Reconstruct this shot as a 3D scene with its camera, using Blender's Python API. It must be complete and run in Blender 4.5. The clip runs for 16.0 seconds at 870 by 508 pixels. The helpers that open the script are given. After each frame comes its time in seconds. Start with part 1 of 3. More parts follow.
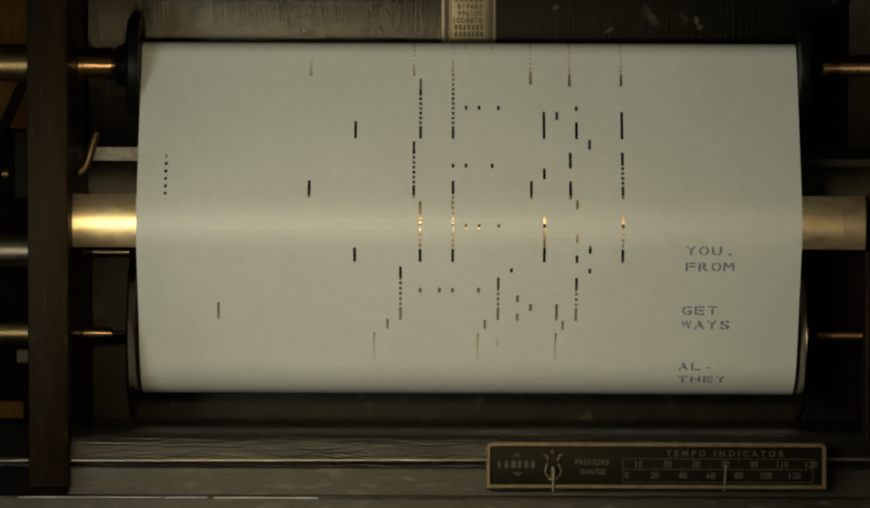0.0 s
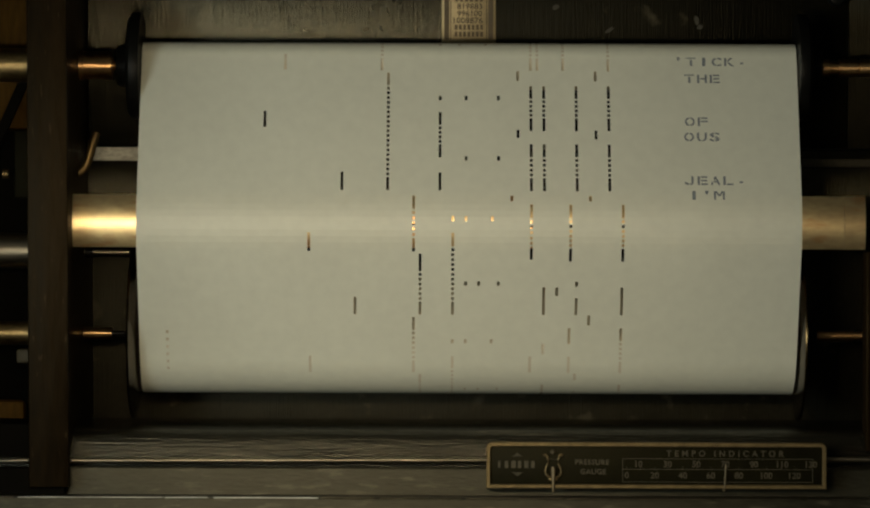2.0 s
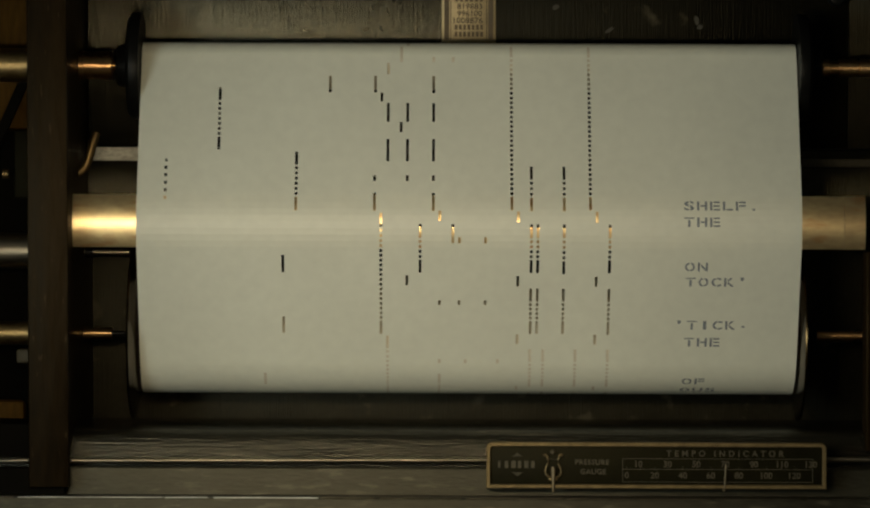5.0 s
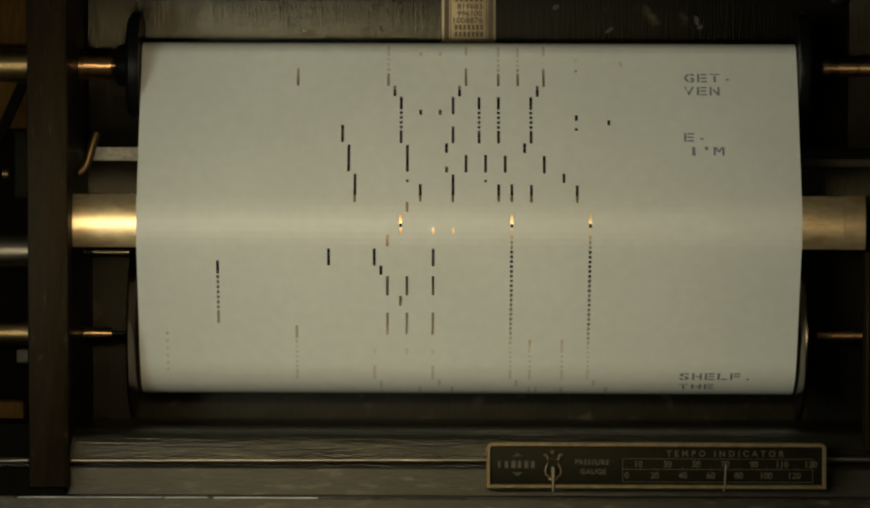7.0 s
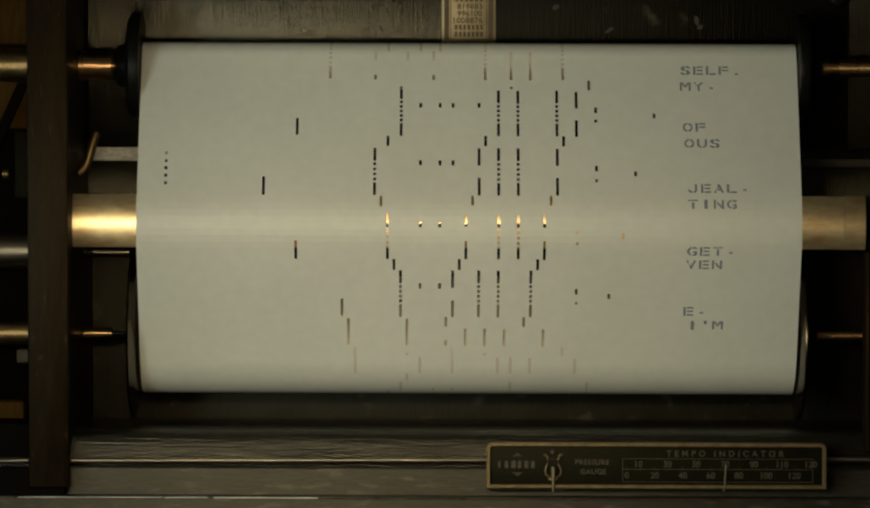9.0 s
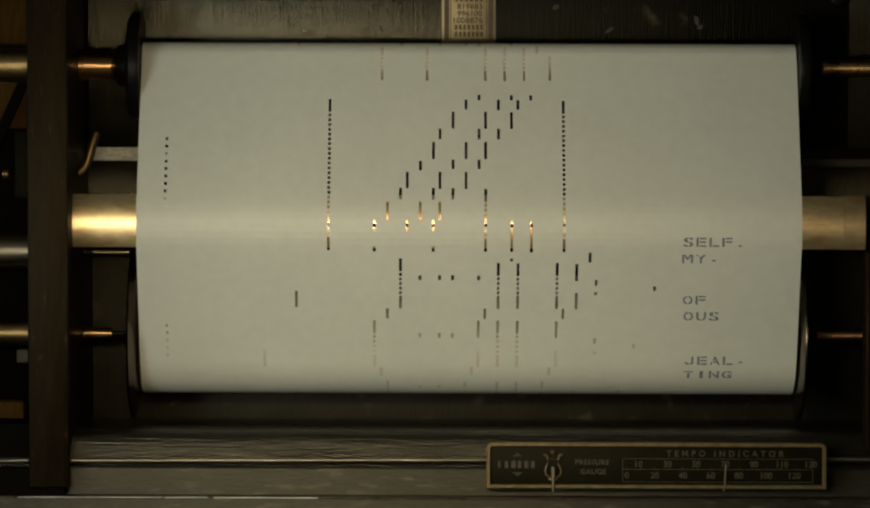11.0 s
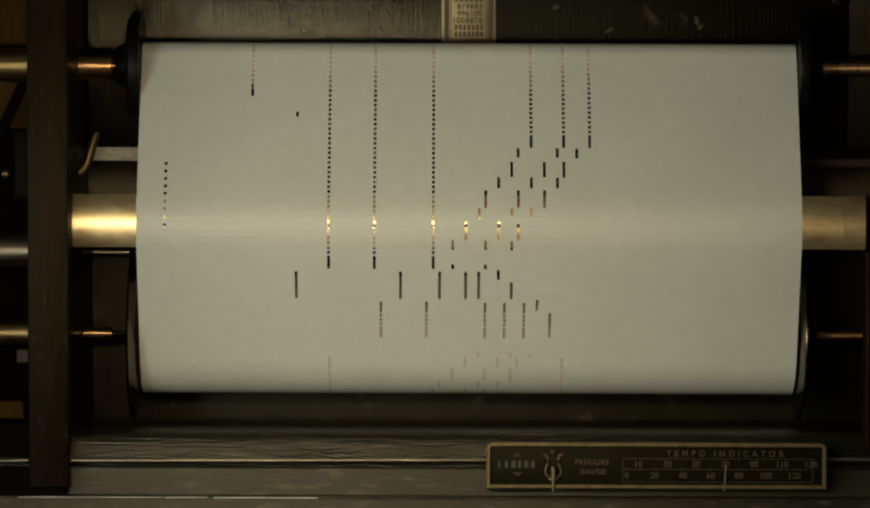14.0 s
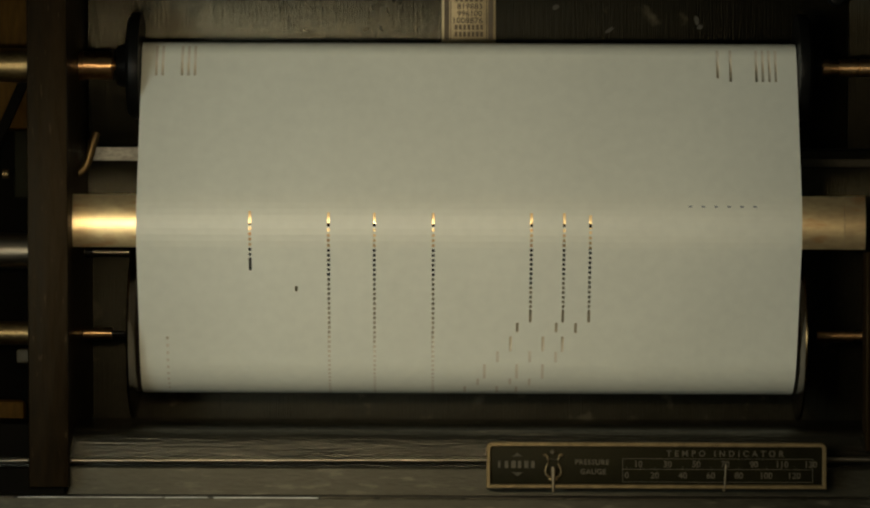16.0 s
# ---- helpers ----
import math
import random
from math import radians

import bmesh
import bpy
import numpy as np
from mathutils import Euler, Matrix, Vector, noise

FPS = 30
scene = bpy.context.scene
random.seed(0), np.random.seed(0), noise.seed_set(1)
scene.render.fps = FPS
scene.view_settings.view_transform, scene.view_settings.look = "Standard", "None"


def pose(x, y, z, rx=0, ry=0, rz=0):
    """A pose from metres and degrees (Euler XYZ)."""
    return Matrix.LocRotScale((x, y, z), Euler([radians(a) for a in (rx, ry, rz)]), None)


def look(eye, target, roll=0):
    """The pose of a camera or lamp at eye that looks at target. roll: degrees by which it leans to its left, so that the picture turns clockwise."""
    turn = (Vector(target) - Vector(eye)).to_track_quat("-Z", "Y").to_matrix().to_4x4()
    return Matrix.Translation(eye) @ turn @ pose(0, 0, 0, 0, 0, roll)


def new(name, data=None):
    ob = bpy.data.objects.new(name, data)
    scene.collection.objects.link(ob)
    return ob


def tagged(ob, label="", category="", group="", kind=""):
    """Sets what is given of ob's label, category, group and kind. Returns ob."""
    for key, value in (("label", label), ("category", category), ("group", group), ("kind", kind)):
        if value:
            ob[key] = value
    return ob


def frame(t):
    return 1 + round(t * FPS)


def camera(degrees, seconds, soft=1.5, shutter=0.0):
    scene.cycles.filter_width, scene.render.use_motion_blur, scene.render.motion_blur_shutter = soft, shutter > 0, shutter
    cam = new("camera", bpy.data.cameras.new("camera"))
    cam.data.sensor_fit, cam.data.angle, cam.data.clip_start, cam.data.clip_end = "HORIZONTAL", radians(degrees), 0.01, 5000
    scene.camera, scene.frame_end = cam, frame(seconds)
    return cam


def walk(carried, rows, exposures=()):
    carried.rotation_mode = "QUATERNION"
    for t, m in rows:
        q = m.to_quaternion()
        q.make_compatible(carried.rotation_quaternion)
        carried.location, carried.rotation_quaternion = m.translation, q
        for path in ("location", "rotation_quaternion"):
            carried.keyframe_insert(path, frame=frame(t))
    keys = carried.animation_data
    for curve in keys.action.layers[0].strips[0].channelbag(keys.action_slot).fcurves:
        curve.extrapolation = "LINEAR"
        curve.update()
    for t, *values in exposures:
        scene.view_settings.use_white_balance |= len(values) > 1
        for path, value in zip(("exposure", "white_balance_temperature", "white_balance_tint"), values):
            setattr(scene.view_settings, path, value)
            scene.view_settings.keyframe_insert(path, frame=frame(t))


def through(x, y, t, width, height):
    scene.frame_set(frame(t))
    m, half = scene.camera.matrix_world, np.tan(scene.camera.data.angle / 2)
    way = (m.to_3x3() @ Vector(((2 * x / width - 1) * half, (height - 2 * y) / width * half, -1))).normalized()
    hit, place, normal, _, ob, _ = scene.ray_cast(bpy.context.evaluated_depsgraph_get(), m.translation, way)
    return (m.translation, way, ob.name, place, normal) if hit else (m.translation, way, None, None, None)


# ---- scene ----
# A player piano's spool box, seen level from 1.5 m through a long lens.
H = 1.2                      # height of the lens over the floor
cam = camera(14.19, 16.0, soft=2.2)
eye = look((0, -1.5, H), (0, 0, H), 0.2)
walk(cam, [(0.0, eye), (16.0, eye)])

# ---- light ----
world = bpy.data.worlds.new("world")
scene.world = world
world.use_nodes = True
world.node_tree.nodes["Background"].inputs[0].default_value = (0.9, 0.95, 1.0, 1)
world.node_tree.nodes["Background"].inputs[1].default_value = 0.02


# a warm shaded lamp before the spool box, a little above and to the left of the lens
data = bpy.data.lights.new("music_lamp_light", "AREA")
data.shape, data.size, data.size_y, data.energy, data.color = "RECTANGLE", 0.23, 0.018, 0.141, (1.0, 0.82, 0.53)
data.spread = radians(70)
lamp = new("music_lamp_light", data)
lamp.matrix_world = look((-0.090, -0.50, H + 0.015), (0.0, 0, H - 0.02))

# cool daylight through the window in the left wall of the room
data = bpy.data.lights.new("window_light", "AREA")
data.shape, data.size, data.size_y, data.energy, data.color = "RECTANGLE", 0.40, 0.18, 2.60, (0.85, 0.94, 0.85)
window_lamp = new("window_light", data)
window_lamp.matrix_world = look((-0.56, -0.69, H - 0.04), (0.0, -0.20, H - 0.02))


# ---- the paper's way ----
C1, R1 = (0.0365, H + 0.0824), 0.0104        # supply roll: depth, height; radius
CB, RB = (0.0276, H + 0.01300), 0.0276       # rounded face of the tracker bar
C2, R2 = (0.0461, H - 0.0356), 0.0260        # take-up roll
X0, X1 = -0.1284, 0.1576                     # edges of the paper
TILT = radians(2.18)                          # by which the bar faces upwards


def tangent_angle(ca, ra, cb, rb):
    """Angle (0 = towards the lens, positive upwards) at which a band lies on two rollers, upper ca and lower cb."""
    dy, dz = cb[0] - ca[0], cb[1] - ca[1]
    d = math.hypot(dy, dz)
    # normal n = (-cos a, sin a) with n . (cb - ca) = ra - rb ... so that both touch the same line
    base = math.atan2(dz, -dy)
    return base + math.acos((rb - ra) / d * -1)


A1 = tangent_angle(C1, R1, CB, RB)
A2 = tangent_angle(CB, RB, C2, R2)
TOP, LOW = radians(150), radians(-160)       # where the band is out of sight behind the rolls


def on(c, r, a):
    return (c[0] - r * math.cos(a), c[1] + r * math.sin(a))


# stretches from above to below: (length, kind, data)
P1, P2 = on(C1, R1, A1), on(CB, RB, A1)
P3, P4 = on(CB, RB, A2), on(C2, R2, A2)
L_S, L_U = R1 * (TOP - A1), math.dist(P1, P2)
L_B, L_D, L_T = RB * (A1 - A2), math.dist(P3, P4), R2 * (A2 - LOW)
ZERO = L_S + L_U + RB * (A1 - TILT)                    # from the start to the middle of the bar
S_HI, S_LO = ZERO, ZERO - (L_S + L_U + L_B + L_D + L_T)


def place(s):
    """Place (depth, height) of the paper s metres above the bar's middle, along the band."""
    d = ZERO - s
    if d < L_S:
        a = TOP - d / R1
        sink = 0.0012 * min(1, max(0, (a - radians(100)) / radians(30)))
        return on(C1, R1 - sink, a)
    d -= L_S
    if d < L_U:
        k = d / L_U
        return (P1[0] + (P2[0] - P1[0]) * k, P1[1] + (P2[1] - P1[1]) * k)
    d -= L_U
    if d < L_B:
        return on(CB, RB, A1 - d / RB)
    d -= L_B
    if d < L_D:
        k = d / L_D
        return (P3[0] + (P4[0] - P3[0]) * k, P3[1] + (P4[1] - P3[1]) * k)
    d -= L_D
    a = A2 - d / R2
    sink = 0.0015 * min(1, max(0, (radians(-105) - a) / radians(30)))
    return on(C2, R2 - sink, a)


RUN = [(0, 0.00000), (1.5, 0.06042), (2.8, 0.11395), (4.2, 0.17155), (6.5, 0.26348), (9.0, 0.36358), (11.5, 0.46299), (13.9, 0.55877), (16, 0.64328)]   # seconds, metres of paper that have run down


def run(t):
    for (a, u), (b, v) in zip(RUN, RUN[1:]):
        if t <= b:
            return u + (v - u) * (t - a) / (b - a)
    return RUN[-1][1]


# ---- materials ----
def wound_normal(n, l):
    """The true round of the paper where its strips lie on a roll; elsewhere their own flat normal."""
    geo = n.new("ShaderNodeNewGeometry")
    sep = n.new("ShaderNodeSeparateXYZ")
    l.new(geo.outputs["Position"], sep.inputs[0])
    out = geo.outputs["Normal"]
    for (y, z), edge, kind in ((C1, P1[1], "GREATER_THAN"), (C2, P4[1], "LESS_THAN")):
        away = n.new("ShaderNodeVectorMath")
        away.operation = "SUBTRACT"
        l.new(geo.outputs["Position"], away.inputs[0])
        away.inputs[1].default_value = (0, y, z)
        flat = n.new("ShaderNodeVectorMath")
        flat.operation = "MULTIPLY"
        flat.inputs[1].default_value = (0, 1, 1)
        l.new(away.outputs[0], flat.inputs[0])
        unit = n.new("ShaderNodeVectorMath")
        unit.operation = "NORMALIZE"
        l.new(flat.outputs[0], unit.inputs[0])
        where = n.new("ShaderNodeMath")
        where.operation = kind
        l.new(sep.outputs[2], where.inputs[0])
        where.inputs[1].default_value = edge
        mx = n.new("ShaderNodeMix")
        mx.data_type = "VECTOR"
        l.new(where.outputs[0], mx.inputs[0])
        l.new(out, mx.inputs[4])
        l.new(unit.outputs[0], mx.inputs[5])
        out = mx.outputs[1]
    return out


def mat(name, colour, rough=0.5, metal=0.0, spread=0.25, scale=60.0, stretch=(1, 1, 1), bump=0.2, bump_scale=400.0, dark=None, through=0.0, wear=None, coat=0.0, weave=0.0, spec=0.5, relief=0.0003, smooth=False, tint=(1, 1, 1), coords="Object", brushed=0.0):
    """Procedural surface: colour varied at two scales, roughness varied, fine relief, and worn patches in a second colour."""
    m = bpy.data.materials.new(name)
    m.use_nodes = True
    nt = m.node_tree
    n, l = nt.nodes, nt.links
    b = n["Principled BSDF"]
    tc = n.new("ShaderNodeTexCoord")
    mp = n.new("ShaderNodeMapping")
    mp.inputs["Scale"].default_value = stretch
    l.new(tc.outputs[coords], mp.inputs["Vector"])

    def nz(s, detail):
        q = n.new("ShaderNodeTexNoise")
        q.inputs["Scale"].default_value, q.inputs["Detail"].default_value = s, detail
        l.new(mp.outputs[0], q.inputs["Vector"])
        return q
    big, small = nz(scale, 4), nz(scale * 9, 6)
    mix = n.new("ShaderNodeMath")
    mix.operation = "MULTIPLY_ADD"
    mix.inputs[1].default_value = 0.5
    l.new(small.outputs[0], mix.inputs[0])
    half = n.new("ShaderNodeMath")
    half.operation = "MULTIPLY"
    half.inputs[1].default_value = 0.5
    l.new(big.outputs[0], half.inputs[0])
    l.new(half.outputs[0], mix.inputs[2])
    ramp = n.new("ShaderNodeValToRGB")
    lo = dark or tuple(c * (1 - spread) for c in colour)
    hi = tuple(min(1, c * (1 + spread)) for c in colour)
    ramp.color_ramp.elements[0].position, ramp.color_ramp.elements[1].position = 0.3, 0.7
    ramp.color_ramp.elements[0].color = (*lo, 1)
    ramp.color_ramp.elements[1].color = (*hi, 1)
    l.new(mix.outputs[0], ramp.inputs[0])
    out = ramp.outputs[0]
    if wear:
        wcol, wscale, wat = wear
        wn = nz(wscale, 8)
        wr = n.new("ShaderNodeValToRGB")
        wr.color_ramp.elements[0].position, wr.color_ramp.elements[1].position = wat, wat + 0.08
        l.new(wn.outputs[0], wr.inputs[0])
        wm = n.new("ShaderNodeMixRGB")
        wm.inputs[2].default_value = (*wcol, 1)
        l.new(wr.outputs[0], wm.inputs[0])
        l.new(out, wm.inputs[1])
        out = wm.outputs[0]
    l.new(out, b.inputs["Base Color"])
    rr = n.new("ShaderNodeMapRange")
    rr.inputs["To Min"].default_value, rr.inputs["To Max"].default_value = max(0.03, rough - 0.12), min(1, rough + 0.12)
    l.new(mix.outputs[0], rr.inputs[0])
    l.new(rr.outputs[0], b.inputs["Roughness"])
    b.inputs["Metallic"].default_value = metal
    b.inputs["Specular IOR Level"].default_value = spec
    b.inputs["Specular Tint"].default_value = (*tint, 1)
    b.inputs["Coat Weight"].default_value = coat
    if brushed:
        around = n.new("ShaderNodeTangent")
        around.direction_type, around.axis = "RADIAL", "X"
        l.new(around.outputs[0], b.inputs["Tangent"])
        b.inputs["Anisotropic"].default_value, b.inputs["Anisotropic Rotation"].default_value = brushed, 0.25
    if bump:
        height = nz(bump_scale, 5).outputs[0]
        if weave:
            height = None
            for way, share in (((1, 1, 0.03), 1.0), ((0.05, 1, 1), 0.12)):
                m2 = n.new("ShaderNodeMapping")
                m2.inputs["Scale"].default_value = way
                l.new(tc.outputs["Object"], m2.inputs["Vector"])
                q = n.new("ShaderNodeTexNoise")
                q.inputs["Scale"].default_value, q.inputs["Detail"].default_value = weave, 4
                l.new(m2.outputs[0], q.inputs["Vector"])
                add = n.new("ShaderNodeMath")
                add.operation = "MULTIPLY_ADD"
                l.new(q.outputs[0], add.inputs[0])
                add.inputs[1].default_value = share
                if height is not None:
                    l.new(height, add.inputs[2])
                else:
                    add.inputs[2].default_value = 0.0
                height = add.outputs[0]
        bp = n.new("ShaderNodeBump")
        bp.inputs["Strength"].default_value, bp.inputs["Distance"].default_value = bump, relief
        l.new(height, bp.inputs["Height"])
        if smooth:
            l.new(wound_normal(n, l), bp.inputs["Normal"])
        l.new(bp.outputs[0], b.inputs["Normal"])
    if through:
        tr = n.new("ShaderNodeBsdfTranslucent")
        l.new(out, tr.inputs[0])
        ms = n.new("ShaderNodeMixShader")
        ms.inputs[0].default_value = through
        l.new(b.outputs[0], ms.inputs[1])
        l.new(tr.outputs[0], ms.inputs[2])
        l.new(ms.outputs[0], n["Material Output"].inputs[0])
    return m


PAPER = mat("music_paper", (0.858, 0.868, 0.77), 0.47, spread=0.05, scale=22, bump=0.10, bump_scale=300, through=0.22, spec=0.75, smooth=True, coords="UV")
ROLL = mat("wound_paper", (0.64, 0.585, 0.48), 0.65, spread=0.04, scale=40, bump=0.03, bump_scale=1500)
INK = mat("blue_grey_ink", (0.20, 0.225, 0.25), 0.8, spread=0.45, scale=700, bump=0)
BRASS = mat("brass", (0.95, 0.66, 0.36), 0.35, 0.95, 0.22, 60, (0.4, 1, 1), 0.08, 700, wear=((0.78, 0.47, 0.22), 110, 0.55), brushed=0.3)
BRASS_OLD = mat("aged_brass", (0.19, 0.13, 0.06), 0.45, 1.0, 0.45, 150, bump=0.2, bump_scale=700)
DISH = mat("darkened_flange_brass", (0.075, 0.048, 0.021), 0.22, 1.0, 0.4, 150, (0.2, 1, 1), 0.12, 700)
PALE = mat("pale_worn_brass", (0.17, 0.13, 0.07), 0.45, 0.3, 0.3, 300, bump=0.1)
RIM = mat("dull_brass_rim", (0.19, 0.14, 0.068), 0.48, 0.7, 0.5, 220, bump=0.3, bump_scale=600, spec=0.3)
# darker than the shafts' bronze: the gear space's shade is in this colour
SLEEVE = mat("shade_dulled_sleeve_brass", (0.36, 0.26, 0.12), 0.40, 1.0, 0.4, 130, (0.4, 1, 1), 0.2, 700)
BRONZE = mat("brown_bronze", (0.64, 0.40, 0.19), 0.36, 1.0, 0.3, 90, (0.6, 1, 1), 0.10, 700, brushed=0.7)
STEEL = mat("dull_steel", (0.24, 0.21, 0.16), 0.37, 1.0, 0.35, 120, (0.15, 1, 1), 0.2, 800)
BLACK = mat("black_bakelite", (0.004, 0.004, 0.0035), 0.42, spread=0.3, scale=80, bump=0.05, spec=0.13)
BOARD = mat("black_stained_board", (0.0030, 0.0026, 0.0014), 0.25, spread=0.6, scale=30, bump=1.0, wear=((0.024, 0.020, 0.012), 70, 0.645), weave=2000.0, spec=0.50, relief=0.00034, tint=(1, 0.92, 0.66))
ENDBOARD = mat("worn_brown_black_board", (0.0110, 0.0095, 0.0058), 0.36, spread=0.6, scale=45, bump=1.0, wear=((0.050, 0.043, 0.028), 80, 0.62), weave=1500.0, spec=0.16, relief=0.0003, tint=(1, 0.92, 0.66))
DULL_BLACK = mat("scuffed_dull_black", (0.0052, 0.0045, 0.0027), 0.34, spread=0.6, scale=45, bump=1.0, wear=((0.060, 0.051, 0.032), 60, 0.63), weave=1500.0, spec=0.06, relief=0.0003, tint=(1, 0.92, 0.66))
SHELF = mat("worn_black_shelf", (0.0095, 0.0085, 0.0056), 0.22, spread=0.5, scale=90, stretch=(0.045, 1, 1), bump=1.0, bump_scale=1200, wear=((0.075, 0.066, 0.046), 230, 0.63), spec=0.50, relief=0.00050, tint=(1, 0.96, 0.78))
RAIL = mat("scuffed_black_rail", (0.0250, 0.0228, 0.0152), 0.38, spread=0.7, scale=60, stretch=(0.35, 1, 1.5), bump=1.0, bump_scale=650, wear=((0.070, 0.062, 0.043), 210, 0.60), spec=0.34, relief=0.00022, tint=(1, 0.97, 0.78))
FELT = mat("worn_grey_edge", (0.74, 0.69, 0.60), 0.8, spread=0.5, scale=160, stretch=(0.3, 1, 1), bump=0.9, bump_scale=700)
IVORY = mat("yellowed_block", (0.066, 0.052, 0.024), 0.6, spread=0.3, scale=80)
OCHRE = mat("varnished_brown_wood", (0.085, 0.044, 0.010), 0.5, spread=0.5, scale=60, stretch=(1, 1, 0.2), bump=0.2, spec=0.05, tint=(1, 0.78, 0.45))
GILT = mat("worn_gilt_lettering", (0.058, 0.046, 0.023), 0.55, 0.0, 0.8, 400, bump=0)
STAIN = mat("brown_stained_band", (0.085, 0.058, 0.026), 0.6, spread=0.4, scale=300, bump=0)
LABEL = mat("pale_label_brass", (0.34, 0.265, 0.145), 0.5, 0.45, 0.35, 170, bump=0.2, bump_scale=700)
DARK = mat("dark_digits", (0.05, 0.035, 0.015), 0.6, spread=0.3, scale=400, bump=0)
SCUFF = mat("bare_scuffed_patch", (0.052, 0.045, 0.030), 0.7, spread=0.5, scale=500, bump=0.6, bump_scale=900)
# flat black: painted shade in gear space and ports, and the strut's iron
HOLLOW = mat("shade_and_iron_black", (0.004, 0.003, 0.0015), 0.8, bump=0, spec=0.08)
WOOD = mat("dark_mahogany", (0.0140, 0.0082, 0.0032), 0.42, spread=0.6, scale=45, stretch=(1, 1, 0.2), bump=1.0, bump_scale=260, wear=((0.060, 0.040, 0.022), 620, 0.65), spec=0.09, relief=0.0006, tint=(1, 0.82, 0.55))
PANEL = mat("dark_bronze_panel", (0.009, 0.008, 0.0035), 0.5, 0.0, 0.4, 120, bump=0.15, spec=0.09, tint=(1, 0.9, 0.6))
PLASTER = mat("room_plaster", (0.18, 0.17, 0.15), 0.9, spread=0.1, scale=3, bump=0.05, bump_scale=60)


# ---- mesh helpers ----
def mesh(name, bm, material, smooth=True):
    bmesh.ops.recalc_face_normals(bm, faces=bm.faces)
    me = bpy.data.meshes.new(name)
    bm.to_mesh(me)
    bm.free()
    me.materials.append(material)
    if smooth:
        me.polygons.foreach_set("use_smooth", [True] * len(me.polygons))
        me.set_sharp_from_angle(angle=radians(35))
    return me


def thing(name, at, label, category, group="", kind=""):
    ob = new(name)
    ob.empty_display_size = 0.01
    ob.location = at
    return tagged(ob, label, category, group, kind)


def part(name, bm, material, parent, label=""):
    ob = new(name, mesh(name, bm, material))
    ob.parent = parent
    if label:
        tagged(ob, label)
    return ob


def solid(name, bm, material, label, category, group="", kind="", at=(0, 0, 0), smooth=True):
    ob = new(name, mesh(name, bm, material, smooth))
    ob.location = at
    return tagged(ob, label, category, group, kind)


def box(x0, x1, y0, y1, z0, z1, bevel=0.0006, bm=None):
    b = bmesh.new()
    bmesh.ops.create_cube(b, size=1)
    bmesh.ops.scale(b, vec=(x1 - x0, y1 - y0, z1 - z0), verts=b.verts)
    bmesh.ops.translate(b, vec=((x0 + x1) / 2, (y0 + y1) / 2, (z0 + z1) / 2), verts=b.verts)
    if bevel:
        bmesh.ops.bevel(b, geom=b.edges[:], offset=bevel, segments=2, affect="EDGES", profile=0.5)
    if bm is None:
        return b
    return merge(bm, b)


def merge(bm, b):
    me = bpy.data.meshes.new("tmp")
    b.to_mesh(me)
    b.free()
    bm.from_mesh(me)
    bpy.data.meshes.remove(me)
    return bm


def lathe(profile, seg=48, y=0.0, z=0.0, bm=None):
    """A turned solid about the x axis: profile of (x, radius), closed at its ends."""
    b = bm or bmesh.new()
    rings = []
    for x, r in profile:
        rings.append([b.verts.new((x, y + r * math.cos(2 * math.pi * k / seg), z + r * math.sin(2 * math.pi * k / seg))) for k in range(seg)])
    for a, c in zip(rings, rings[1:]):
        for k in range(seg):
            b.faces.new((a[k], a[(k + 1) % seg], c[(k + 1) % seg], c[k]))
    b.faces.new(rings[0])
    b.faces.new(rings[-1])
    return b


def tube(points, r, seg=12):
    """A round bar along points."""
    b = bmesh.new()
    rings = []
    pts = [Vector(p) for p in points]
    for i, p in enumerate(pts):
        d = (pts[min(i + 1, len(pts) - 1)] - pts[max(i - 1, 0)]).normalized()
        q = d.to_track_quat("Z", "Y")
        rings.append([b.verts.new(p + q @ Vector((r * math.cos(2 * math.pi * k / seg), r * math.sin(2 * math.pi * k / seg), 0))) for k in range(seg)])
    for a, c in zip(rings, rings[1:]):
        for k in range(seg):
            b.faces.new((a[k], a[(k + 1) % seg], c[(k + 1) % seg], c[k]))
    b.faces.new(rings[0])
    b.faces.new(rings[-1])
    return b




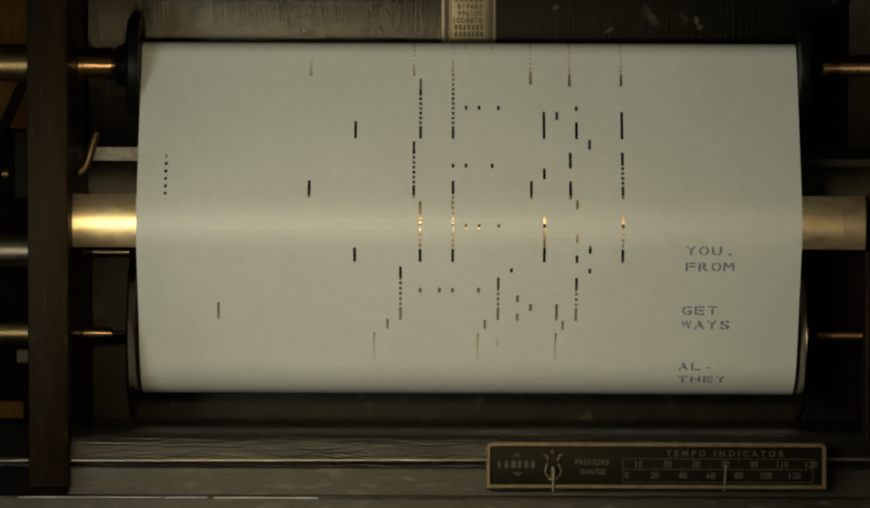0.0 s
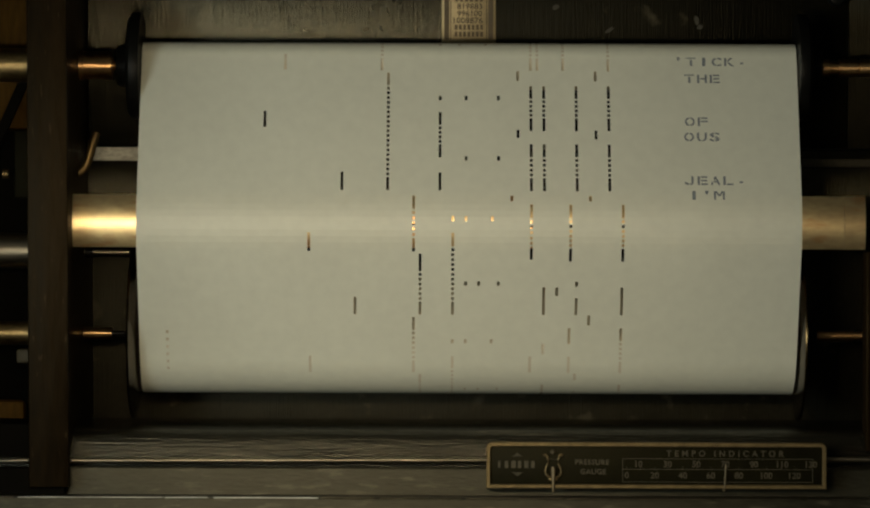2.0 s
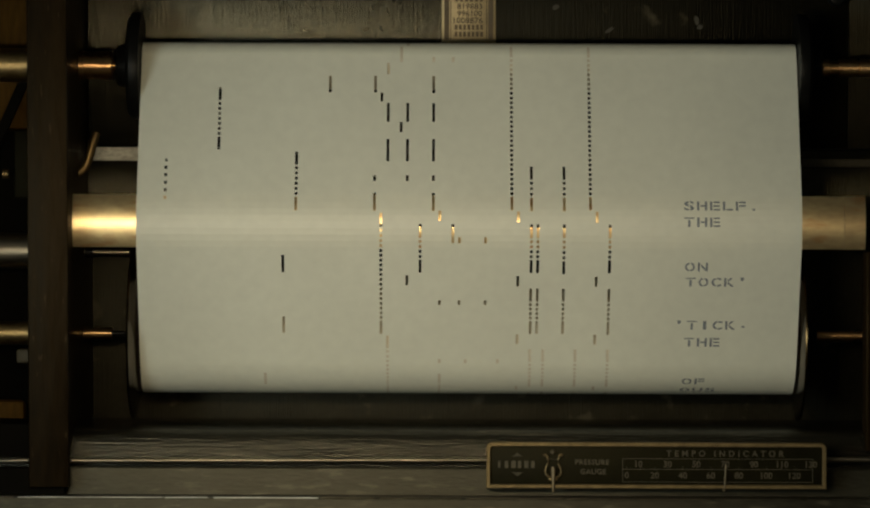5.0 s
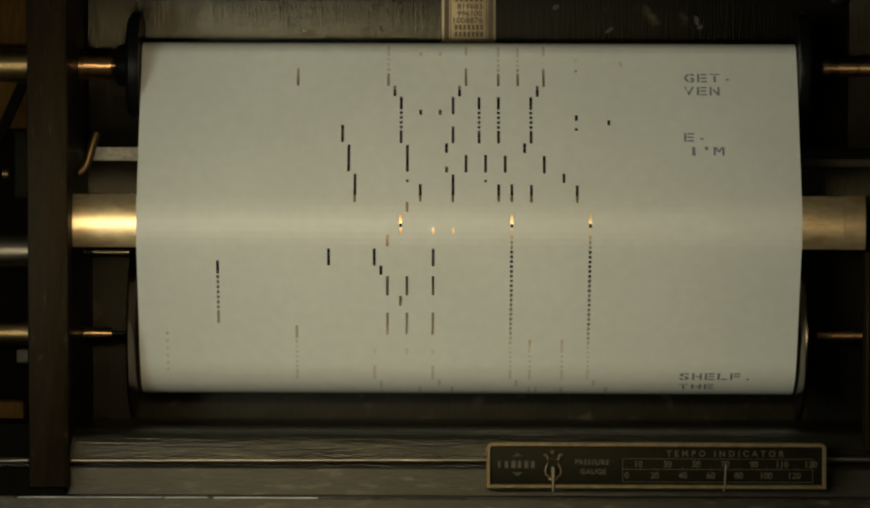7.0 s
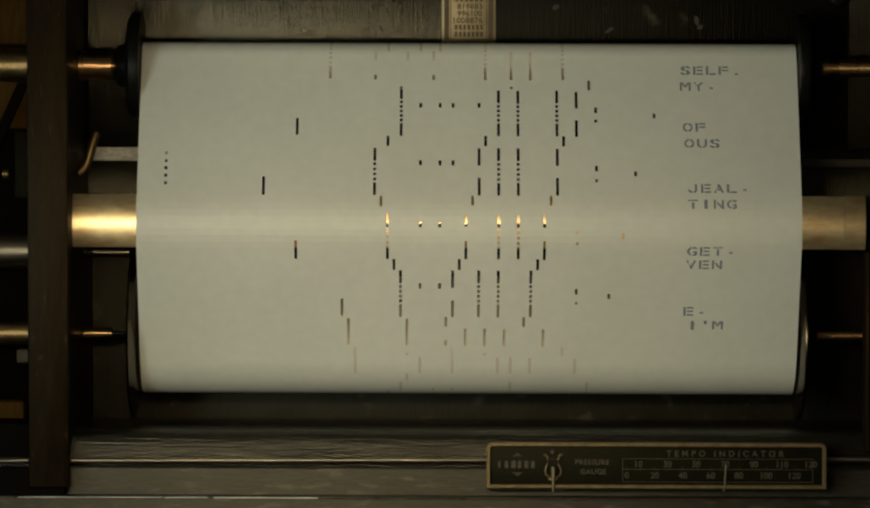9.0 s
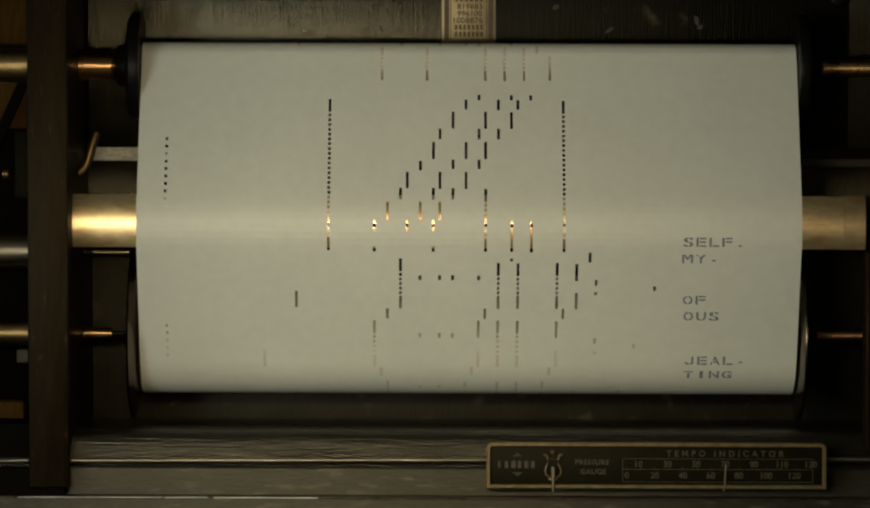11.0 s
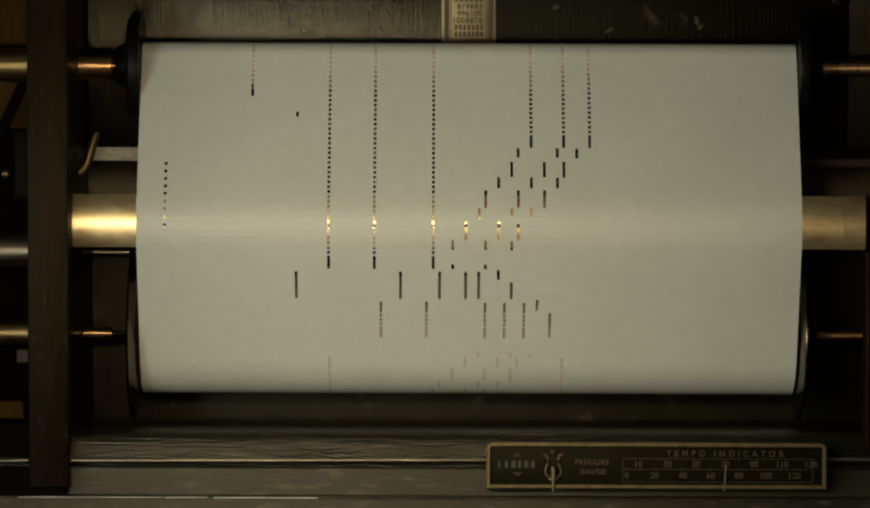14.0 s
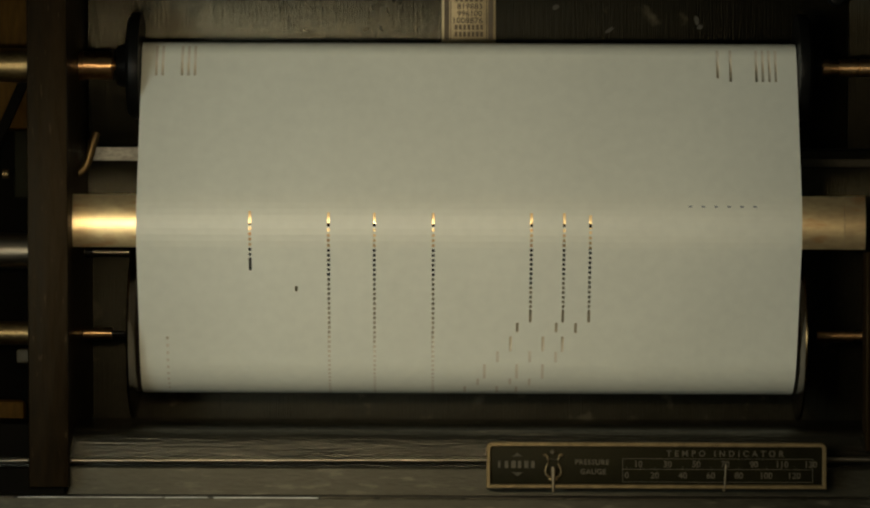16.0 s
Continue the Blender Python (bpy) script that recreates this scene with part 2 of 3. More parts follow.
# ---- the room and the spool box ----
def room():
    """Plain surfaces that close the place round the lens and the spool box."""
    w = dict(kind="structure", category="room")
    x0, x1, y0, y1, z0, z1 = -0.55, 0.55, -1.8, 0.16, H - 0.14, H + 0.42
    solid("floor", box(x0, x1, y0, y1, z0 - 0.02, z0, 0), PLASTER, "plain dark surface under the spool box", **w)
    solid("ceiling", box(x0, x1, y0, y1, z1, z1 + 0.02, 0), PLASTER, "plain dark ceiling", **w)
    solid("wall_south", box(x0, x1, y0 - 0.02, y0, z0, z1, 0), PLASTER, "plain dark wall behind the viewer", **w)
    solid("wall_north", box(x0, x1, y1, y1 + 0.02, z0, z1, 0), PLASTER, "plain dark wall behind the spool box", **w)
    a, c, d, e = -0.91, -0.47, H - 0.135, H + 0.06
    west = solid("wall_west", box(x0 - 0.02, x0, y0, a, z0, z1, 0), PLASTER, "plain dark side wall with a window opening", **w)
    for q in ((c, y1, z0, z1), (a, c, z0, d), (a, c, e, z1)):
        part("wall_panel", box(x0 - 0.02, x0, *q, 0), PLASTER, west)
    solid("wall_east", box(x1, x1 + 0.02, y0, y1, z0, z1, 0), PLASTER, "plain dark side wall", **w)


room()
S = dict(kind="structure", category="spool box")
LEAN = radians(5.6)                            # of the upper board, its top towards the lens
solid("back_board", box(-0.2845, 0.26, 0.0, 0.010, -0.0698, 0.118, 0.0002), ENDBOARD, "brush-marked black-stained back board of the spool box", at=(0, 0.0900, H - 0.0700), **S)


def shelf():
    bm = bmesh.new()
    f = [(0.0, -0.0850), (0.0003, -0.0826), (0.0010, -0.0802), (0.0022, -0.0780), (0.0044, -0.0763), (0.0100, -0.0753), (0.0897, -0.0750), (0.0897, -0.1398), (0.0, -0.1398)]
    ends = [[bm.verts.new((x, y, H + z)) for y, z in f] for x in (-0.2845, 0.26)]
    for k in range(len(f)):
        j = (k + 1) % len(f)
        bm.faces.new((ends[0][k], ends[0][j], ends[1][j], ends[1][k]))
    for e in ends:
        bm.faces.new(e)
    return solid("shelf", bm, SHELF, "worn black sloping shelf with scraped front edge", **S)


shelf()
def sloped(x0, x1, section, bevel=0.0008):
    """A long bar of the given cross-section (depth, height over H)."""
    b = bmesh.new()
    ends = [[b.verts.new((x, y, H + z)) for y, z in section] for x in (x0, x1)]
    for k in range(len(section)):
        j = (k + 1) % len(section)
        b.faces.new((ends[0][k], ends[0][j], ends[1][j], ends[1][k]))
    for e in ends:
        b.faces.new(e)
    bmesh.ops.bevel(b, geom=b.edges[:], offset=bevel, segments=2, affect="EDGES", profile=0.5)
    return b


solid("front_rail", sloped(-0.157, 0.26, [(-0.0134, -0.1398), (-0.0062, -0.0912), (-0.0005, -0.0912), (-0.0005, -0.1398)]), RAIL, "dark scuffed wooden front rail", smooth=False, **S)
# gear space shade put into colour: an added black box and a black rail
solid("gear_floor_shade", box(-0.284, -0.1735, -0.0004, 0.0815, H - 0.0880, H - 0.0735, 0.0006), HOLLOW, "added black box standing in for the shade on the gear space's floor", **S)
solid("gear_space_rail", box(-0.2845, -0.1572, -0.013, -0.001, H - 0.1398, H - 0.0915, 0.0012), HOLLOW, "rail under the gear space, coloured black for the partition's shadow", **S)
solid("front_ledge", sloped(-0.2845, 0.26, [(-0.0350, -0.1398), (-0.0298, -0.1026), (-0.0137, -0.1026), (-0.0137, -0.1398)]), RAIL, "dark worn wooden ledge, the highlight on its chipped edge built in", smooth=False, **S)
solid("box_top", box(-0.2845, 0.26, -0.02, 0.0898, H + 0.155, H + 0.17), BOARD, "black-stained top board of the spool box", **S)
post_bm = bmesh.new()
post_side = [(-0.018, -0.0997), (-0.018, 0.155), (0.0895, 0.155), (0.0895, -0.0748), (0.0052, -0.0756), (-0.0006, -0.0790), (-0.0137, -0.0838), (-0.0137, -0.0997)]
post_ends = [[post_bm.verts.new((x, y, z)) for y, z in post_side] for x in (-0.0086, 0.0086)]
for k in range(8):
    post_bm.faces.new((post_ends[0][k], post_ends[0][(k + 1) % 8], post_ends[1][(k + 1) % 8], post_ends[1][k]))
for side in post_ends:
    post_bm.faces.new(side)
bmesh.ops.bevel(post_bm, geom=[e for e in post_bm.edges if max(v.co.y for v in e.verts) < -0.017], offset=0.0012, segments=2, affect="EDGES", profile=0.5)
post = solid("partition", post_bm, WOOD, "dark mahogany partition beside the rolls", at=(-0.1643, 0, H), **S)
post.rotation_euler = (0, radians(-0.5), 0)
solid("wall_right", box(0.225, 0.24, -0.005, 0.0895, H - 0.0750, H + 0.155, 0.001), BOARD, "dark wooden right wall of the spool box", **S)
solid("side_plate", box(0.1848, 0.1868, -0.004, 0.010, H - 0.0840, H + 0.0015, 0.0004), WOOD, "narrow dark upright plate at the end of the shelf", **S)
# reaches forward out of view to keep the window's light off the gear space
solid("wall_left", box(-0.30, -0.285, -0.200, 0.0895, H - 0.1398, H + 0.155, 0.001), WOOD, "dark wooden left wall, carried forward unseen to shade the gear space", **S)


# added board, black in place of the shade at the gear space's back
solid("gear_back_shade", box(-0.284, -0.1735, 0.082, 0.0895, H - 0.0750, H + 0.154, 0.0006), HOLLOW, "added black board standing in for the shade behind the gear space", **S)
ledge = bpy.data.objects["front_ledge"]
# broken pale strips draw the bevel's highlight along the chipped edge
rng = random.Random(7)
x = -0.28
while x < 0.24:
    w = 0.012 + 0.05 * rng.random()
    r = 0.00022 + 0.00025 * rng.random()
    part("chipped_edge_highlight", tube([(x, -0.0300, H - 0.1028), (x + w, -0.0300, H - 0.1028 + 0.0002 * (rng.random() - 0.5))], r, 8), FELT if rng.random() < 0.3 else STEEL, ledge)
    x += w + 0.0008 + 0.003 * rng.random()


# ---- tracker bar ----
COLUMN = 0.0028136                            # nine ports to the inch


def column_x(n):
    return -0.00643 + COLUMN * n


def tracker_bar():
    bar = thing("tracker_bar", (0, 0, 0), "polished brass tracker bar with a row of small ports", "tracker bar")
    x0, x1, half = -0.1562, 0.1757, radians(24.5)
    b = bmesh.new()
    mid, tall = -0.0008, 0.00075
    cuts = [half + TILT - 2 * half * i / 20 for i in range(21)] + [(mid + tall) / RB, (mid - tall) / RB]
    angles = sorted((a for i, a in enumerate(cuts) if i > 20 or abs(a - mid / RB) > 0.034), reverse=True)
    ports = [(column_x(n) - 0.0006, column_x(n) + 0.0006) for n in range(-36, 52)]
    ports.append((column_x(-39) - 0.0012, column_x(-39) + 0.0012))
    xs = sorted([x0, x1] + [p for q in ports for p in q])
    grid = [[b.verts.new((x, *on(CB, RB - 0.00012, a))) for x in xs] for a in angles]
    hollow = []
    for i in range(len(angles) - 1):
        port_row = abs((angles[i] + angles[i + 1]) / 2 * RB - mid) < 0.0002
        for k in range(len(xs) - 1):
            if port_row and k % 2 == 1:
                hollow.append((xs[k], xs[k + 1]))
                continue
            b.faces.new((grid[i][k], grid[i][k + 1], grid[i + 1][k + 1], grid[i + 1][k]))
    zt, zb = grid[0][0].co.z, grid[-1][0].co.z
    for z, y in ((zt, grid[0][0].co.y), (zb, grid[-1][0].co.y)):
        b.faces.new([b.verts.new(p) for p in ((x0, y, z), (x1, y, z), (x1, 0.020, z), (x0, 0.020, z))])
    for k in (0, -1):
        x = (x0, x1)[k]
        b.faces.new([r[k] for r in grid] + [b.verts.new((x, 0.020, zb)), b.verts.new((x, 0.020, zt))])
    part("bar_body", b, BRASS, bar)
    # black boxes close the shallow ports, painting the shade inside them
    h = bmesh.new()
    z = CB[1] + mid
    for p, q in hollow:
        box(p - 0.00005, q + 0.00005, 0.0006, 0.004, z - tall - 0.00005, z + tall + 0.00005, 0, h)
    part("port_shade", h, HOLLOW, bar, "black fill standing in for the shade inside the ports")
    e = bmesh.new()
    arc = [half + TILT - 2 * half * k / 16 for k in range(17)]
    ring = [(e.verts.new((x1 + 0.0001, *on(CB, RB + 0.0002, q))), e.verts.new((0.1849, *on(CB, RB + 0.0002, q)))) for q in arc]
    ring += [(e.verts.new((x1 + 0.0001, 0.02, zb)), e.verts.new((0.1849, 0.02, zb))), (e.verts.new((x1 + 0.0001, 0.02, zt)), e.verts.new((0.1849, 0.02, zt)))]
    for p, q in zip(ring, ring[1:] + ring[:1]):
        e.faces.new((p[0], p[1], q[1], q[0]))
    for k in (0, 1):
        e.faces.new([p[k] for p in ring])
    part("end_block", e, BRASS, bar, "brass end piece")
    return bar


tracker_bar()


# ---- spools ----
def supply_spool():
    sp = thing("supply_spool", (0, C1[0], C1[1]), "small nearly empty supply roll between black flanges", "spool")
    part("wound_paper", lathe([(X0, R1 - 0.00016), (X1, R1 - 0.00016)], 128), ROLL, sp, "last turns of greyish cream paper")
    for s, x in ((-1, X0 - 0.0006), (1, X1 + 0.0006)):
        e = lambda d: x + s * d
        part("flange", lathe([(e(0), 0.0232), (e(0.0012), 0.0236), (e(0.0042), 0.0232), (e(0.0056), 0.0215), (e(0.0062), 0.0110), (e(0.0068), 0.0098), (e(0.0105), 0.0088), (e(0.0112), 0.0070), (e(0.0112), 0.003)], 64), BLACK, sp, "black moulded flange with hub")
    part("shaft", lathe([(-0.1395, 0.0020), (-0.1419, 0.0020), (-0.1420, 0.0062), (-0.1545, 0.0062), (-0.1547, 0.0066), (-0.1565, 0.0066), (-0.1567, 0.0060), (-0.1702, 0.0060)], 32), BRONZE, sp, "brass drive shaft")
    part("drive_sleeve", lathe([(-0.1701, 0.0050), (-0.1702, 0.0074), (-0.23, 0.0074)], 32), SLEEVE, sp, "brass sleeve, darkened for the shade of the gear space")
    part("shaft", lathe([(0.168, 0.0020), (0.1684, 0.0040), (0.1730, 0.0040), (0.1731, 0.0031), (0.1772, 0.0031), (0.1773, 0.0040), (0.1850, 0.0040), (0.1852, 0.0034), (0.1862, 0.0034), (0.1864, 0.0040), (0.2245, 0.0040)], 32), BRONZE, sp, "brass idler shaft with turned grooves")
    return sp


def take_up_spool():
    sp = thing("take_up_spool", (0, C2[0], C2[1]), "full take-up roll of paper between brass flanges", "spool")
    part("wound_paper", lathe([(X0 + 0.0002, R2 - 0.00009), (X1 - 0.0002, R2 - 0.00009)], 128), ROLL, sp, "thick wound greyish cream paper")
    for s, x, flare in ((-1, X0 - 0.0008, 0.0030), (1, X1 + 0.0008, 0.0016)):
        e = lambda d: x + s * d
        part("flange", lathe([(e(0), 0.003), (e(0), 0.0255), (e(flare * 0.6), 0.0330), (e(flare), 0.0368), (e(flare + 0.0002), 0.0376), (e(flare + 0.0008), 0.0379), (e(flare + 0.0012), 0.0374), (e(flare + 0.0010), 0.0366), (e(0.0022), 0.0255), (e(0.0022), 0.0068), (e(0.0052), 0.0060), (e(0.0052), 0.002)], 128), DISH, sp, "thin tarnished brass flange with flared edge")
    part("collar", lathe([(-0.1345, 0.0012), (-0.1428, 0.0012)], 20), BLACK, sp, "thin blackened neck")
    part("shaft", lathe([(-0.1427, 0.0026), (-0.1600, 0.0028), (-0.1702, 0.0028)], 32), BRONZE, sp, "brass shaft")
    part("drive_sleeve", lathe([(-0.1701, 0.0020), (-0.1702, 0.0052), (-0.23, 0.0052)], 32), SLEEVE, sp, "brass sleeve, darkened for the shade of the gear space")
    part("shaft", lathe([(0.1690, 0.0026), (0.1850, 0.0026), (0.1852, 0.0021), (0.2245, 0.0021)], 32), BRONZE, sp, "brass shaft")
    part("collar", lathe([(0.1640, 0.0012), (0.1691, 0.0012)], 20), BLACK, sp, "thin blackened neck")
    return sp


SUPPLY, TAKEUP = supply_spool(), take_up_spool()

# ---- rods, plate and label ----
solid("control_rod", tube([(-0.25, -0.006, H - 0.0893), (0.2245, -0.006, H - 0.0871)], 0.0013), STEEL, "thin dull steel control rod along the front", "rod")
rear_rod = thing("rear_rod", (-0.1560, 0.05, H + 0.0003), "short bright steel rod with a black collar", "rod")
part("rod", lathe([(-0.0002, 0.0010), (0.0, 0.0013), (0.0202, 0.0013), (0.0206, 0.0009)], 20), STEEL, rear_rod)
part("collar", lathe([(0.0008, 0.0014), (0.0009, 0.0024), (0.0043, 0.0024), (0.0044, 0.0014)], 20), BLACK, rear_rod, "black collar")
upper = solid("upper_board_left", box(-0.1555, 0.0146, 0.0, 0.012, 0.0, 0.1060, 0.0004), BOARD, "brush-marked black-stained board leaning behind the supply roll", at=(0, 0.0655, H + 0.0476), **S)
upper.rotation_euler = (LEAN, 0, 0)
end_board = solid("upper_board_end", box(0.1844, 0.2245, 0.0, 0.012, 0.0, 0.1060, 0.0005), ENDBOARD, "worn brown-black end board beside the joint", at=(0, 0.0658, H + 0.0476), **S)
end_board.rotation_euler = (LEAN, 0, 0)
# right length, far less glossy than the left; the label covers the joint
upper = solid("upper_board_right", box(0.0148, 0.1840, 0.0, 0.012, 0.0, 0.1060, 0.0004), DULL_BLACK, "scuffed dull black board leaning behind the supply roll", at=(0, 0.0655, H + 0.0476), **S)
upper.rotation_euler = (LEAN, 0, 0)
rng = random.Random(11)
for x, z, w, h, turn in ((0.0535, 0.1106, 0.0016, 0.0011, 20), (0.0775, 0.1004, 0.0024, 0.0008, 32), (0.1165, 0.1050, 0.0010, 0.0020, 15), (0.1180, 0.1020, 0.0014, 0.0010, 40)):
    b = bmesh.new()
    ring = []
    for k in range(14):
        a, q = 2 * math.pi * k / 14, 0.8 + 0.3 * rng.random()
        ring.append(b.verts.new((w * q * math.cos(a), 0, h * q * math.sin(a))))
    back = [b.verts.new((v.co.x * 1.15, 0.0003, v.co.z * 1.15)) for v in ring]
    for k in range(14):
        b.faces.new((ring[k], ring[(k + 1) % 14], back[(k + 1) % 14], back[k]))
    b.faces.new(ring)
    chip = part("scuffed_patch", b, SCUFF, upper, "pale bare patch")
    chip.location, chip.rotation_euler = (x, -0.0002, z - 0.0476), (0, radians(-turn), 0)
knob_bm = lathe([(0.0, 0.0040), (0.0030, 0.0045), (0.0050, 0.0044), (0.0062, 0.0034), (0.0066, 0.0016)], 32)
bmesh.ops.rotate(knob_bm, matrix=Matrix.Rotation(radians(-90), 3, "Z"), verts=knob_bm.verts)
solid("knob", knob_bm, BLACK, "small black knob on the scuffed upper board", "knob", at=(0.1785, 0.0596, H + 0.1150))
solid("cross_board", box(-0.1555, 0.224, 0.062, 0.0897, H + 0.012, H + 0.0470, 0.0008), BOARD, "black wooden cross board behind the tracker bar", "board")
# right-hand length of the grey strip below, in a much darker colour
solid("strip_right", box(0.1600, 0.2240, 0.0597, 0.0618, H + 0.0395, H + 0.0430, 0.0005), SCUFF, "darker right-hand length of the strip on the cross board", "strip")
solid("grey_strip", box(-0.1535, -0.105, 0.0595, 0.0618, H + 0.0412, H + 0.0472, 0.0005), FELT, "worn grey strip on the cross board", "strip")
solid("drive_sleeve", lathe([(-0.1755, 0.0040), (-0.1756, 0.0078), (-0.23, 0.0078)], 40, 0.04, H + 0.0008), STEEL, "dull steel sleeve in the gear space", "sleeve")
solid("stop_block", box(-0.1830, -0.1748, 0.030, 0.045, H - 0.0483, H - 0.0424, 0.0008), IVORY, "small yellowed block in the gear space", "block")
solid("brace", box(-0.205, -0.1815, 0.05, 0.06, H - 0.0765, H - 0.0655, 0.003), OCHRE, "brown varnished wooden brace in the gear space", "brace")
solid("gear_board", box(-0.215, -0.1765, 0.060, 0.0815, H + 0.055, H + 0.150, 0.002), OCHRE, "brown varnished board behind the shaft", "board")
solid("screw", lathe([(-0.0016, 0.0010), (-0.0012, 0.0022), (0.0012, 0.0022), (0.0016, 0.0010)], 20), BRASS_OLD, "small tarnished brass screw in the gear space", "screw", at=(-0.1880, 0.030, H + 0.0345))
solid("gear_plate", box(-0.1870, -0.1750, 0.050, 0.053, H + 0.0240, H + 0.0540, 0.001), PANEL, "dark olive metal plate in the gear space", "plate")
strut = solid("strut", box(-0.0022, 0.0022, -0.002, 0.002, -0.03, 0.03, 0.0006), HOLLOW, "slanting black iron strut in the gear space", "strut", at=(-0.188, 0.045, H + 0.062))
strut.rotation_euler = (0, radians(24), 0)


def bent_pipe():
    pts = [(-0.1590, 0.03, 0.0345), (-0.1572, 0.03, 0.0347), (-0.1552, 0.03, 0.0355), (-0.1535, 0.03, 0.0372), (-0.1520, 0.03, 0.0405), (-0.1508, 0.03, 0.0445), (-0.1499, 0.03, 0.0485), (-0.1487, 0.031, 0.0525)]
    pts = [(x, y, H + z) for x, y, z in pts]
    return solid("bent_pipe", tube(pts, 0.0020, 16), BRASS_OLD, "small bent tarnished brass pipe by the partition", "pipe")


bent_pipe()
solid("screw", lathe([(-0.0008, 0.0012), (-0.0002, 0.0010), (0.0, 0.0004)], 16), STEEL, "small steel screw head in the partition", "screw", at=(-0.1566, 0.0, H + 0.0340))


def letters(text, size, gap=1.0, bold=0.0):
    """A flat mesh of the built-in font, upright in the x-z plane, from x = 0."""
    cu = bpy.data.curves.new("letters", "FONT")
    cu.body, cu.size, cu.space_character, cu.resolution_u, cu.offset = text, size, gap, 3, bold
    ob = bpy.data.objects.new("letters", cu)
    scene.collection.objects.link(ob)
    me = bpy.data.meshes.new_from_object(ob.evaluated_get(bpy.context.evaluated_depsgraph_get()))
    b = bmesh.new()
    b.from_mesh(me)
    bpy.data.objects.remove(ob)
    bpy.data.curves.remove(cu)
    bpy.data.meshes.remove(me)
    bmesh.ops.rotate(b, matrix=Matrix.Rotation(radians(90), 3, "X"), verts=b.verts)
    return b


def written(name, text, size, x, y, z, material, parent, gap=1.0, label="", bold=0.00007):
    b = letters(text, size, gap, bold)
    mid = (min(v.co.x for v in b.verts) + max(v.co.x for v in b.verts)) / 2
    bmesh.ops.translate(b, vec=(x - mid, y, z - size * 0.35), verts=b.verts)
    return part(name, b, material, parent, label)


def rounded_rim(x0, x1, z0, z1, wide, r, y0, y1):
    """A flat rim, rounded at its upper corners."""
    def outline(d):
        q = max(r - d, 0.0003)
        pts = [(x0 + d, z0 + d), (x1 - d, z0 + d)]
        pts += [(x1 - d - q + q * math.cos(a), z1 - d - q + q * math.sin(a)) for a in (radians(90 * i / 6) for i in range(7))]
        pts += [(x0 + d + q - q * math.sin(a), z1 - d - q + q * math.cos(a)) for a in (radians(90 * i / 6) for i in range(7))]
        return pts
    b = bmesh.new()
    rings = [[b.verts.new((x, y, z)) for x, z in outline(d)] for d, y in ((0, y1), (0, y0 + 0.0003), (0.0003, y0), (wide - 0.0003, y0), (wide, y0 + 0.0003), (wide, y1))]
    for p, q in zip(rings, rings[1:] + rings[:1]):
        for k in range(len(p)):
            b.faces.new((p[k], p[(k + 1) % len(p)], q[(k + 1) % len(p)], q[k]))
    return b


